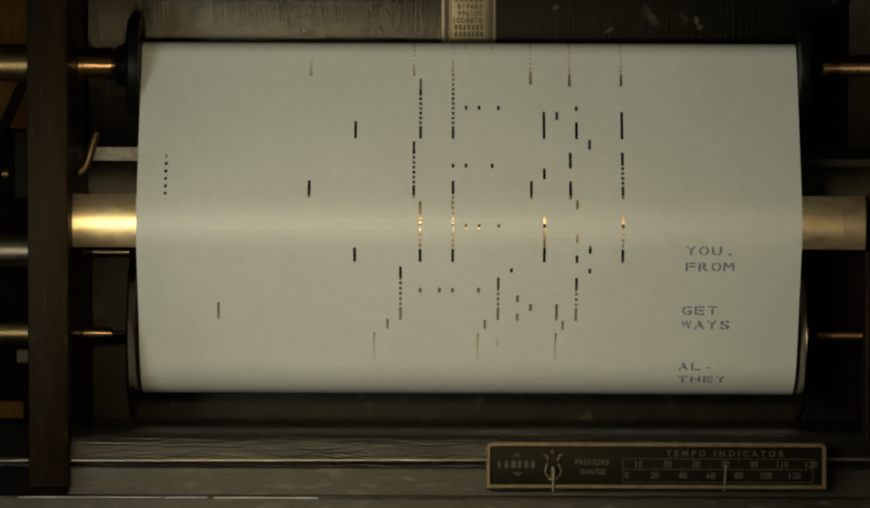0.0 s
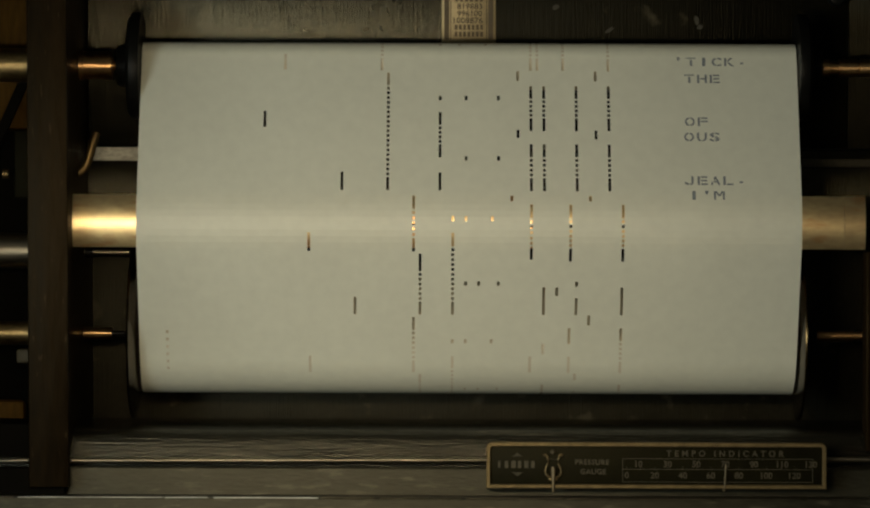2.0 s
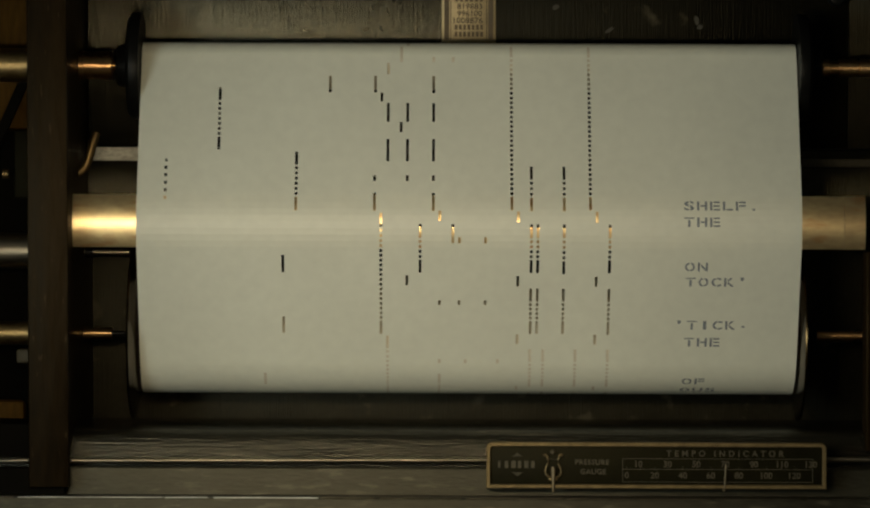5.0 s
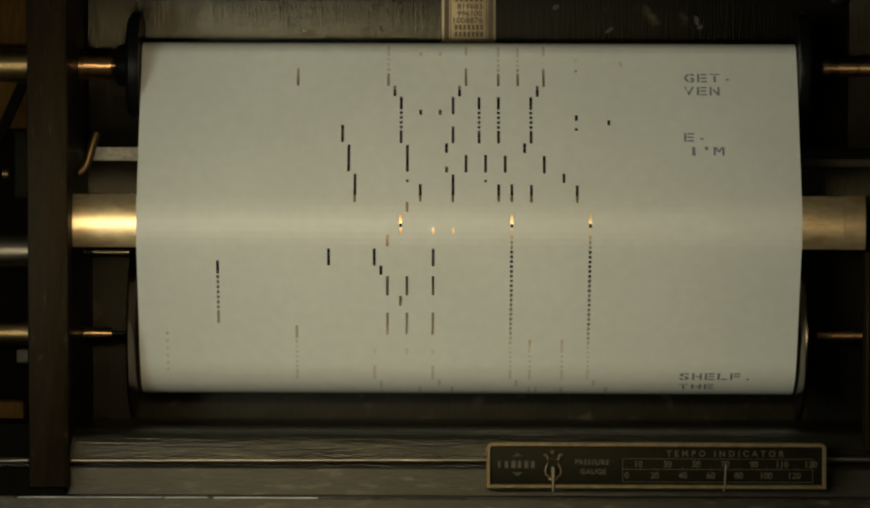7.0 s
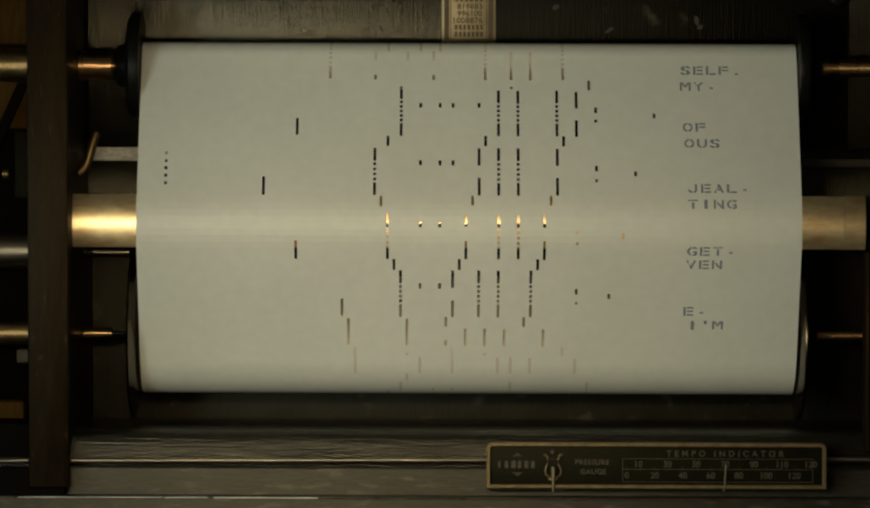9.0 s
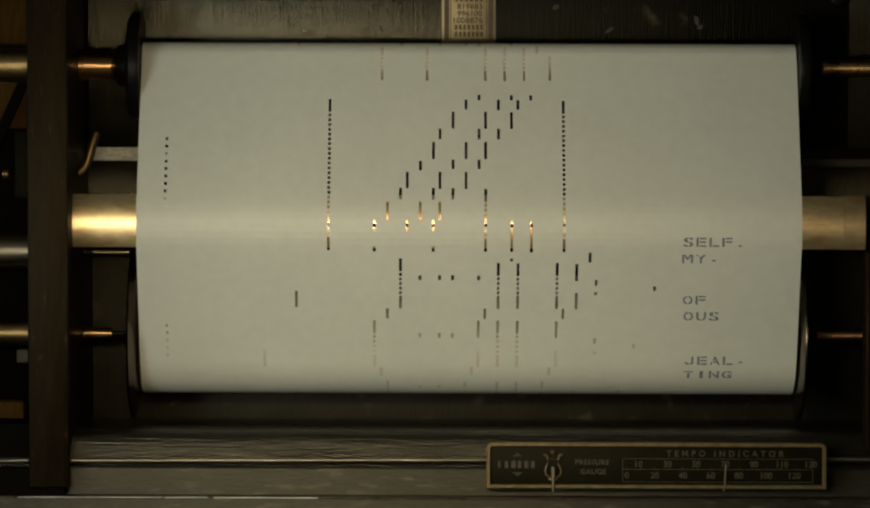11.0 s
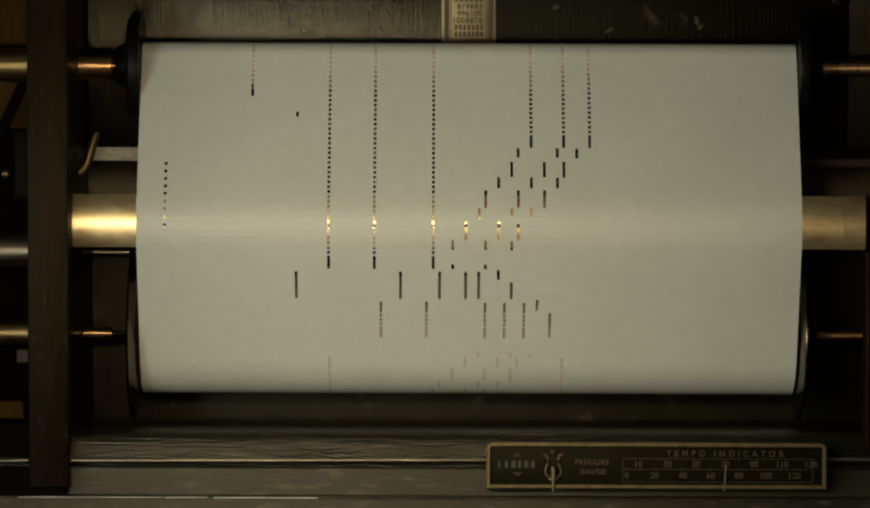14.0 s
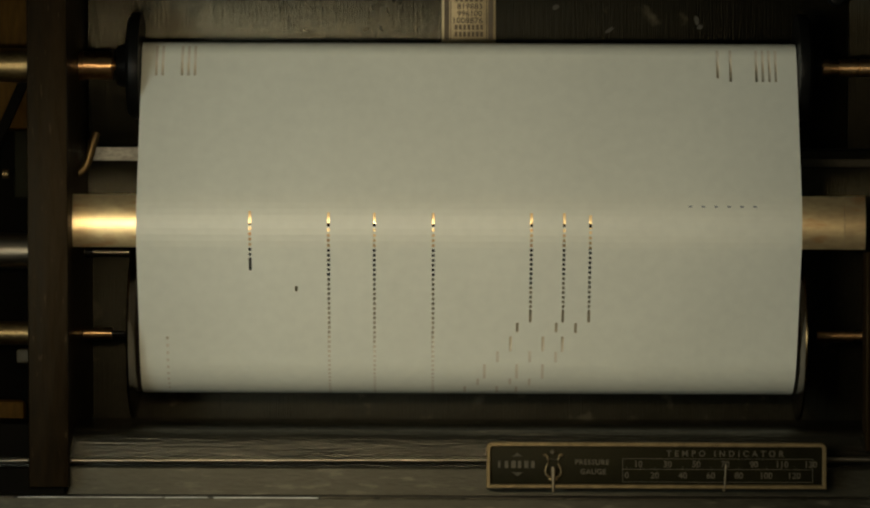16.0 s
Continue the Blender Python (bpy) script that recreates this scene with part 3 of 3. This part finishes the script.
def indicator_plate():
    pl = thing("indicator_plate", (0.0943, -0.0135, H - 0.0895), "dark bronze tempo indicator plate with worn brass rim", "indicator plate")
    x0, x1, z0, z1 = -0.0722, 0.0722, -0.0098, 0.0098
    part("rim", rounded_rim(x0, x1, z0, z1, 0.0018, 0.0028, -0.0040, -0.0008), RIM, pl, "worn brass rim")
    part("panel", box(x0 + 0.001, x1 - 0.001, -0.0028, 0.0, z0 + 0.001, z1 - 0.001, 0.0002), PANEL, pl, "dark bronze panel")
    y = -0.0029
    written("lettering", "TEMPO INDICATOR", 0.0036, 0.0292, y, 0.0052, GILT, pl, 1.7)
    written("lettering", "PRESSURE", 0.0031, -0.0273, y, 0.0014, GILT, pl, 1.1)
    written("lettering", "GAUGE", 0.0031, -0.0268, y, -0.0026, GILT, pl, 1.1)
    for k, word in enumerate(("10", "30", "50", "70", "90", "110", "130")):
        written("scale_number", word, 0.0037, -0.0074 + 0.0122 * k, y, 0.0007, GILT, pl, 1.0)
    for k, word in enumerate(("0", "20", "40", "60", "80", "100", "120")):
        written("scale_number", word, 0.0037, -0.0126 + 0.0119 * k, y, -0.0041, GILT, pl, 1.0)
    for zz in (0.0029, -0.0016, -0.0070):
        part("scale_line", box(-0.0143, 0.0664, y - 0.00005, y + 0.0001, zz - 0.00012, zz + 0.00012, 0), GILT, pl)
    for xx in (-0.0143, 0.0664):
        part("scale_line", box(xx - 0.00012, xx + 0.00012, y - 0.00006, y + 0.0001, -0.0070, 0.0029, 0), GILT, pl)
    for k in range(13):
        xx = -0.0126 + 0.00595 * k
        part("scale_tick", box(xx - 0.0001, xx + 0.0001, y - 0.00005, y + 0.0001, -0.0016, -0.0005, 0), GILT, pl)
    # maker's mark as plain bars
    for k in range(6):
        w = (0.0010, 0.0015, 0.0019, 0.0014, 0.0017, 0.0015)[k]
        part("mark_bar", box(-0.0672 + 0.0028 * k, -0.0672 + 0.0028 * k + w, y - 0.00005, y + 0.0001, -0.0012, 0.0018, 0), GILT, pl)
    for s in (-1, 1):
        crest = bmesh.new()
        for d, e in ((0.0026, 0.0), (0.0013, 0.0006)):
            q = [crest.verts.new((-0.0590 + p, y - 0.00006, 0.0003 + s * (0.0034 + e + r))) for p, r in ((-d, 0), (d, 0), (0, 0.0011))]
            crest.faces.new(q)
        part("mark_crest", crest, GILT, pl)
    # lyre with its pointer
    for s in (-1, 1):
        pts = [(0.0004, -0.0052), (0.0018, -0.0050), (0.0030, -0.0040), (0.0034, -0.0026), (0.0030, -0.0010), (0.0023, 0.0006), (0.0021, 0.0024), (0.0026, 0.0040), (0.0034, 0.0047), (0.0040, 0.0042), (0.0037, 0.0036)]
        part("lyre_arm", tube([(-0.0438 + s * p, y - 0.0004, q) for p, q in pts], 0.00050, 8), RIM, pl)
    part("lyre_foot", box(-0.0458, -0.0418, y - 0.0006, y + 0.0001, -0.0064, -0.0052, 0.0003), RIM, pl)
    part("lyre_crown", lathe([(-0.0452, 0.0003), (-0.0446, 0.0010), (-0.0438, 0.0013), (-0.0430, 0.0010), (-0.0424, 0.0003)], 16, y - 0.0001, 0.0056), GILT, pl)
    part("lyre_bar", tube([(-0.0464, y - 0.0004, 0.0025), (-0.0412, y - 0.0004, 0.0025)], 0.0002, 8), GILT, pl)
    needle = lathe([(-0.0113, 0.0005), (-0.0108, 0.0006), (-0.0104, 0.0004), (-0.0014, 0.0010), (-0.0006, 0.0008)], 12)
    bmesh.ops.rotate(needle, matrix=Matrix.Rotation(radians(-90), 3, "Y"), verts=needle.verts)
    bmesh.ops.translate(needle, vec=(-0.0438, -0.0050, 0), verts=needle.verts)
    part("pointer", needle, PALE, pl, "tapered pale brass pointer")
    part("pointer", tube([(0.0293, -0.0046, 0.0006), (0.0289, -0.0047, -0.0085), (0.0286, -0.0044, -0.0104)], 0.00033, 10), PALE, pl, "thin pale brass pointer")
    part("pointer_tip", lathe([(0.0279, 0.0002), (0.0282, 0.0006), (0.0290, 0.0006), (0.0293, 0.0002)], 12, -0.0046, -0.0102), PALE, pl)
    return pl


indicator_plate()


def label_plate():
    pl = thing("label_plate", (0.0147, 0.0598, H + 0.1107), "stained brass label with rows of stamped numbers", "label plate")
    pl.rotation_euler = (LEAN, 0, 0)
    part("plate", box(-0.0121, 0.0121, -0.0012, 0, -0.0180, 0.02, 0.0003), LABEL, pl, "stained brass plate")
    for s in (-1, 1):
        part("border", box(s * 0.0080 - 0.00018, s * 0.0080 + 0.00018, -0.00135, -0.0010, -0.0150, 0.0195, 0), DARK, pl, "dark border line")
        part("border", box(s * 0.0098 - 0.0011, s * 0.0098 + 0.0011, -0.00130, -0.0010, -0.0150, 0.0195, 0), STAIN, pl, "broad brown border band")
    for r, word in ((2, "1008876"), (3, "996100"), (4, "819883")):
        b = letters(word, 0.0036, 1.05, 0.00006)
        lo, hi = min(v.co.x for v in b.verts), max(v.co.x for v in b.verts)
        wide = 0.0019 * len(word) - 0.0003
        for v in b.verts:
            v.co = (wide * ((v.co.x - lo) / (hi - lo) - 0.5) + (0.0004 if len(word) < 7 else -0.0003), -0.00132, -0.0125 + 0.00312 * r + v.co.z - 0.0013)
        part("stamped_number", b, DARK, pl, "dark stamped number")
    rng = random.Random(4)
    for r in (0, 1, 5, 6, 7):
        n = 7 if r < 2 else 6
        for k in range(n):
            x, z = -0.0066 + 0.0133 * (k + 0.5) / n, -0.0125 + 0.00312 * r
            w = 0.00055 + 0.00015 * rng.random()
            part("number_bar", box(x - w, x + w, -0.00132, -0.0011, z - 0.0011, z + 0.0011, 0), DARK if r > 1 else STAIN, pl)
    return pl


label_plate()

# ---- the running paper ----
PITCH = 0.0028
SHEET = thing("music_roll_paper", (0, 0, 0), "greyish cream perforated paper running over the tracker bar", "music roll")
U0 = S_LO + 0.03
COUNT = int(math.ceil((RUN[-1][1] + S_HI - 0.005 - U0) / PITCH))
HOLES = []                                    # x of the middle, half width, lower and upper place on the paper


def slots(n, *ends):
    """Single perforations in column n, from and to in millimetres along the paper."""
    for a, c in ends:
        HOLES.append((column_x(n), 0.0006, a / 1000, c / 1000))


def dots(n, a, c, step, tall):
    count = max(1, round((c - a) / step))
    for k in range(count):
        m = a + (c - a) * (k + 0.5) / count
        HOLES.append((column_x(n), 0.0006, (m - tall / 2) / 1000, (m + tall / 2) / 1000))


def chains(n, *ends):
    """Held notes: a slot at either end and a chain of small bridged perforations between."""
    for a, c in ends:
        solid_end = min(6.0, (c - a) * 0.3)
        slots(n, (a, a + solid_end), (c - solid_end, c))
        dots(n, a + solid_end + 0.4, c - solid_end - 0.4, 2.26, 1.3)


def pedal(n, *ends):
    """The pedal's row of round perforations."""
    for a, c in ends:
        dots(n, a - 1.75, c + 1.75, 3.5, 1.4)


slots(-41, (711.0, 726.3))
slots(-40, (711.0, 726.3))
pedal(-39, (12.0, 29.5), (213.8, 231.3), (380.6, 394.6), (452.8, 480.8), (560.8, 588.8))
slots(-37, (711.0, 726.3))
slots(-36, (711.0, 726.3))
slots(-35, (711.0, 726.3))
slots(-31, (-45.3, -37.4))
chains(-31, (236.2, 265.6))
chains(-26, (620.8, 647.4))
slots(-24, (124.4, 132.0), (375.1, 383.7))
slots(-21, (151.8, 159.4), (180.3, 188.3))
slots(-19, (346.7, 355.1), (403.3, 411.2), (527.4, 540.0), (611.1, 613.5))
chains(-19, (208.1, 235.3))
slots(-17, (10.2, 18.3), (67.7, 76.0))
slots(-14, (263.5, 271.4))
chains(-14, (430.3, 499.8), (541.3, 646.9))
slots(-12, (95.0, 103.5), (320.0, 328.0))
slots(-11, (306.1, 318.7))
slots(-10, (-18.2, -11.5), (38.1, 46.3), (291.9, 305.0))
slots(-7, (-64.7, -51.5), (208.1, 216.2), (221.8, 224.4), (263.5, 271.4), (429.7, 432.1), (438.8, 443.5))
chains(-7, (375.1, 397.3), (541.3, 646.9))
slots(-6, (259.2, 263.5), (370.1, 374.9))
chains(-6, (151.5, 207.1), (509.0, 525.9))
slots(-5, (-49.7, -45.0), (231.0, 241.4), (249.6, 258.5), (272.4, 277.6), (398.3, 403.0), (443.5, 451.7))
chains(-5, (95.0, 150.5), (346.7, 366.9))
slots(-4, (341.7, 346.7))
slots(-3, (244.7, 249.4), (278.1, 286.5), (452.8, 458.2), (527.2, 540.0))
chains(-3, (-45.5, -20.5), (319.5, 341.4), (403.0, 426.5))
slots(-2, (174.5, 179.0), (221.8, 224.4), (231.0, 241.4), (249.6, 258.5), (287.5, 291.9), (301.3, 302.4), (306.1, 318.5), (438.8, 443.5), (458.0, 465.6))
chains(-1, (10.2, 36.8), (67.7, 92.4))
slots(0, (-32.5, -30.4), (61.1, 66.6), (292.2, 300.3), (332.9, 335.3), (361.0, 363.1), (389.2, 391.5), (416.4, 418.6), (443.5, 451.7), (466.3, 470.7))
chains(0, (-18.2, 9.0), (38.1, 64.5), (180.3, 202.3))
chains(1, (509.0, 525.9))
slots(2, (208.1, 216.2), (221.8, 224.4), (231.0, 241.4), (249.6, 258.5), (263.2, 271.4), (278.1, 280.5), (429.7, 432.1), (438.8, 443.5), (452.8, 458.2), (471.7, 479.7))
chains(2, (541.3, 646.9))
slots(3, (-32.5, -30.4), (95.0, 103.2), (137.4, 139.5), (165.2, 167.3), (203.7, 208.1), (332.9, 335.3), (361.0, 363.1), (389.2, 391.5), (416.4, 418.6), (443.5, 451.7), (457.7, 465.6), (481.0, 486.0), (527.2, 540.0))
chains(3, (110.4, 131.7))
slots(4, (305.8, 308.4), (315.0, 319.5))
slots(5, (-32.5, -30.4), (24.5, 26.4), (81.2, 83.3), (194.0, 202.3), (278.1, 280.5), (291.9, 304.8), (319.5, 327.4), (333.2, 341.4), (389.2, 391.5), (416.4, 418.6), (452.8, 458.0), (467.0, 471.4), (486.0, 494.0), (541.3, 543.4), (550.5, 554.7))
chains(5, (-18.2, 18.3), (38.1, 76.0))
slots(6, (165.2, 167.3), (194.0, 196.6), (341.7, 346.7))
slots(7, (-3.1, -1.2), (24.5, 26.4), (51.8, 53.7), (81.2, 83.3), (108.9, 110.9), (137.4, 139.5), (305.8, 314.0), (346.7, 355.1), (361.4, 366.2), (457.7, 465.6), (471.7, 479.7), (495.1, 499.8), (527.2, 540.0), (554.7, 562.6))
slots(8, (370.6, 375.1))
slots(9, (-64.7, -51.5), (-32.5, -30.4), (-3.1, -1.2), (51.8, 53.7), (375.1, 383.4), (389.2, 397.3), (416.4, 418.6), (467.0, 471.4), (481.0, 486.0), (499.5, 502.2), (527.2, 540.0), (564.0, 568.5))
chains(9, (319.5, 341.4))
slots(10, (-49.7, -45.5), (165.2, 167.3), (194.0, 196.6), (301.3, 302.4), (305.8, 314.0), (398.3, 403.0), (471.7, 479.7), (486.0, 494.0), (541.3, 543.4), (550.5, 554.4), (568.7, 576.8))
chains(10, (429.7, 457.7), (508.7, 525.4))
slots(11, (24.5, 26.4), (81.2, 83.3))
slots(12, (-58.1, -54.7), (-3.1, -1.2), (51.8, 53.7), (108.9, 110.9), (137.4, 139.5), (292.2, 300.3), (481.0, 486.0), (494.8, 499.8), (536.3, 540.8), (554.7, 562.6), (577.8, 583.0))
chains(12, (-45.5, -25.5), (319.5, 341.4), (346.7, 366.2), (375.1, 397.3), (403.0, 424.6))
slots(13, (305.8, 313.7))
chains(13, (508.7, 525.4))
slots(14, (-23.1, -21.1), (90.0, 92.4), (292.2, 300.3), (425.3, 426.4), (425.4, 426.5), (429.7, 443.2), (486.0, 493.8), (499.5, 501.9), (527.2, 535.0), (550.2, 554.2), (564.5, 568.7), (583.0, 590.1))
chains(14, (208.5, 286.5))
slots(15, (-45.8, -42.4), (-36.9, -33.8), (119.7, 123.4), (146.8, 151.3), (174.0, 178.7), (203.1, 207.8), (495.1, 499.5), (554.7, 562.6), (568.7, 576.8), (592.2, 596.6))
chains(15, (346.7, 366.2), (375.1, 397.3), (403.0, 424.4))
slots(16, (315.0, 319.5))
chains(16, (508.7, 525.4))
slots(17, (-41.1, -37.9), (10.2, 18.3), (291.9, 300.0), (429.5, 443.2), (499.5, 501.9), (563.8, 568.7), (577.8, 583.0))
chains(17, (64.0, 88.5), (94.7, 116.6), (122.9, 144.2), (151.6, 172.9), (180.3, 202.3), (208.1, 228.6), (319.5, 341.4), (596.8, 646.9))
slots(18, (341.7, 346.7), (521.9, 526.4), (522.5, 526.9))
chains(18, (151.6, 172.9), (180.3, 202.3))
slots(19, (-18.2, 2.1), (19.3, 24.3), (38.1, 51.0), (305.5, 313.7), (346.4, 355.1), (361.0, 366.9), (568.7, 576.8), (583.0, 590.1))
chains(19, (94.7, 116.6), (122.9, 144.2))
slots(20, (370.6, 375.1), (509.0, 520.6))
slots(21, (-64.7, -51.5), (-45.5, -37.9), (47.1, 51.0), (375.1, 383.4), (389.2, 397.0), (577.8, 582.8), (592.2, 596.6))
chains(21, (403.0, 424.6))
slots(22, (-50.2, -45.8), (301.1, 305.3), (398.3, 403.0), (582.8, 590.1))
chains(22, (151.6, 172.9), (179.8, 202.3), (208.1, 228.6), (429.7, 499.3), (596.8, 646.9))
slots(23, (10.0, 18.3), (24.3, 31.8))
chains(23, (63.2, 88.5))
slots(24, (-18.5, -15.1), (-9.2, -5.5), (5.3, 9.5), (38.1, 46.0), (51.5, 53.7), (291.9, 299.8), (325.6, 326.7), (330.3, 332.9), (353.4, 354.6), (358.3, 359.5), (402.8, 410.6), (416.2, 424.1), (591.9, 596.4))
chains(24, (-45.8, -25.5), (94.7, 116.6), (122.9, 144.2))
slots(26, (-23.4, -21.1), (-14.1, -10.5), (33.2, 37.9), (90.0, 92.4), (424.9, 429.2), (425.0, 429.5))
chains(26, (208.5, 286.5), (596.8, 646.1))
slots(27, (119.0, 123.2), (146.6, 151.3), (174.0, 178.7), (203.1, 207.8), (381.6, 382.9), (386.6, 389.2), (409.6, 410.9), (414.1, 416.2), (414.1, 416.7))
slots(29, (328.2, 330.6))
chains(29, (94.7, 116.6), (122.9, 144.2), (151.3, 172.9), (180.3, 202.3))
slots(31, (38.1, 51.0), (356.1, 358.6))
chains(31, (-18.2, 2.1), (10.0, 31.8), (63.2, 88.5))
slots(33, (384.5, 386.6))
slots(36, (411.7, 413.8))
slots(46, (710.5, 724.2))
slots(48, (708.9, 724.2))
slots(52, (708.9, 724.2))
slots(53, (708.9, 724.2))
slots(54, (708.9, 724.2))
slots(55, (708.9, 724.2))


def paper_strip(i):
    """One rigid crosswise strip of the paper, with the perforations that fall on it cut out."""
    lo, hi = U0 + i * PITCH, U0 + (i + 1) * PITCH
    lap = 0.00006
    cuts = [(x - w, x + w, max(a, lo - lap) - lo - PITCH / 2, min(b, hi) - lo - PITCH / 2) for x, w, a, b in HOLES if b > lo - lap and a < hi]
    xs = sorted({X0, X1, *[c[0] for c in cuts], *[c[1] for c in cuts]})
    zs = sorted({-PITCH / 2 - lap, PITCH / 2, *[c[2] for c in cuts], *[c[3] for c in cuts]})
    b = bmesh.new()
    grid = {}

    def vert(x, z):
        if (x, z) not in grid:
            grid[x, z] = b.verts.new((x, 0.000008 * z / PITCH, z))
        return grid[x, z]
    for x0, x1 in zip(xs, xs[1:]):
        mx = (x0 + x1) / 2
        near = [c for c in cuts if c[0] < mx < c[1]]
        for z0, z1 in zip(zs, zs[1:]):
            mz = (z0 + z1) / 2
            if z1 - z0 < 1e-7 or any(c[2] < mz < c[3] for c in near):
                continue
            b.faces.new((vert(x0, z0), vert(x1, z0), vert(x1, z1), vert(x0, z1)))
    uv = b.loops.layers.uv.new("along")
    for f in b.faces:
        for lp in f.loops:
            lp[uv].uv = (lp.vert.co.x, lp.vert.co.z + lo + PITCH / 2)
    me = bpy.data.meshes.new("paper_strip")
    b.to_mesh(me)
    b.free()
    me.materials.append(PAPER)
    ob = new("paper_strip", me)
    ob.parent = SHEET
    return ob


STRIPS = [paper_strip(i) for i in range(COUNT)]
WORDS = []


def stencil(b, ch, mid):
    """One stencil letter, wide, with its bridges left open, about x = mid."""
    if ch in "MJ":
        w = 0.00045
        strokes = {"M": [((-0.0021, 0), (-0.0021, 0.0039)), ((0.0017, 0), (0.0017, 0.0039)), ((-0.0016, 0.0039), (-0.0002, 0.0016)), ((0.0012, 0.0039), (-0.0002, 0.0016))], "J": [((0.0012, 0.0006), (0.0012, 0.0039)), ((-0.0016, 0.0004), (-0.0016, 0.0013))]}[ch]
        for (xa, za), (xb, zb) in strokes:
            b.faces.new([b.verts.new((mid + x, 0, z - 0.0020)) for x, z in ((xa - w, za), (xa + w, za), (xb + w, zb), (xb - w, zb))])
        if ch == "J":
            for xa, xb in ((-0.0015, -0.0003), (0.0002, 0.0012)):
                b.faces.new([b.verts.new((mid + x, 0, z - 0.0020)) for x, z in ((xa, 0), (xb, 0), (xb, 0.00075), (xa, 0.00075))])
        return
    q = letters(ch, 0.0056, 1.0, 0.00012)
    lo, hi = min(v.co.x for v in q.verts), max(v.co.x for v in q.verts)
    wide = 0.0014 if ch in "I.,'-" else 0.0043
    for v in q.verts:
        v.co.x = mid + ((v.co.x - lo) / (hi - lo) - 0.5) * wide
        v.co.z -= 0.0020
    slits = [("z", 0.00115)] if ch == "T" else [] if ch in "I.,'-" else [("x", mid if ch in "OCGUS" else mid - 0.0009)]
    for axis, at in slits:
        no = (1, 0, 0) if axis == "x" else (0, 0, 1)
        for d in (-0.00025, 0.00025):
            bmesh.ops.bisect_plane(q, geom=q.verts[:] + q.edges[:] + q.faces[:], plane_co=[c * (at + d) for c in no], plane_no=no)
        k = 0 if axis == "x" else 2
        bmesh.ops.delete(q, geom=[f for f in q.faces if abs(f.calc_center_median()[k] - at) < 0.00024], context="FACES")
    merge(b, q)


def printed(text, x, u):
    """A stencilled word of the song, x and place along the paper in millimetres."""
    b = bmesh.new()
    for i, ch in enumerate(text):
        if ch != " ":
            stencil(b, ch, 0.0023 + 0.00555 * i)
    me = bpy.data.meshes.new("printed_word")
    b.to_mesh(me)
    b.free()
    me.materials.append(INK)
    ob = new("printed_word", me)
    ob.parent = SHEET
    tagged(ob, "blue-grey stencilled word")
    WORDS.append((ob, x / 1000, u / 1000))


printed('YOU.', 107.8, -12.5)
printed('FROM', 107.8, -20.0)
printed('GET', 106.8, -40.5)
printed('WAYS', 106.8, -47.3)
printed('AL-', 106.1, -67.2)
printed('THEY', 106.1, -74.5)
printed('SHELF.', 106.8, 210.7)
printed('THE', 106.8, 203.6)
printed('ON', 107.5, 183.5)
printed("TOCK'", 108.0, 176.4)
printed("'TICK-", 103.6, 156.1)
printed('THE', 108.2, 148.0)
printed('OF', 108.0, 127.6)
printed('OUS', 107.5, 120.4)
printed('JEAL-', 107.3, 99.9)
printed("I'M", 109.0, 93.0)
printed('E-', 107.5, 322.7)
printed("I'M", 109.4, 316.1)
printed('SELF.', 106.6, 434.5)
printed('MY-', 106.6, 426.8)
printed('OF', 107.0, 407.5)
printed('OUS', 107.5, 399.9)
printed('JEAL-', 108.7, 378.8)
printed('TING', 108.5, 371.5)
printed('GET-', 108.2, 350.8)
printed('VEN', 108.0, 344.6)
printed("------", 107.3, 650.8)


def strip_pose(u, t, x=0.0, tall=PITCH, proud=0.0):
    s = min(max(u - run(t), S_LO + PITCH), S_HI - PITCH)
    a, c = place(s - tall / 2), place(s + tall / 2)
    slope = math.atan2(c[0] - a[0], c[1] - a[1])
    return pose(x, (a[0] + c[0]) / 2 - proud * math.cos(slope), (a[1] + c[1]) / 2 + proud * math.sin(slope), -math.degrees(slope))


def paper_rows(u, **more):
    """Rows for a piece of the paper: parked inside the roll until it comes off, and again once wound on."""
    rows, last = [], None
    for k in range(481):
        s = u - run(k / 30)
        state = 1 if s > S_HI - PITCH else -1 if s < S_LO + PITCH else 0
        ahead = u - run(min(16, (k + 1) / 30))
        soon = 1 if ahead > S_HI - PITCH else -1 if ahead < S_LO + PITCH else 0
        if k in (0, 480) or state == 0 or last == 0 or soon == 0:
            rows.append((k / 30, strip_pose(u, k / 30, **more)))
        last = state
    return rows


def motions():
    """The paper runs down from the supply roll over the bar to the take-up roll; both spools turn."""
    for i, ob in enumerate(STRIPS):
        walk(ob, paper_rows(U0 + (i + 0.5) * PITCH))
    for ob, x, u in WORDS:
        walk(ob, paper_rows(u, x=x, tall=0.004, proud=0.00013))
    for ob, c, r in ((SUPPLY, C1, R1), (TAKEUP, C2, R2)):
        walk(ob, [(k / 5, pose(0, c[0], c[1], math.degrees(run(k / 5) / r))) for k in range(81)])


motions()
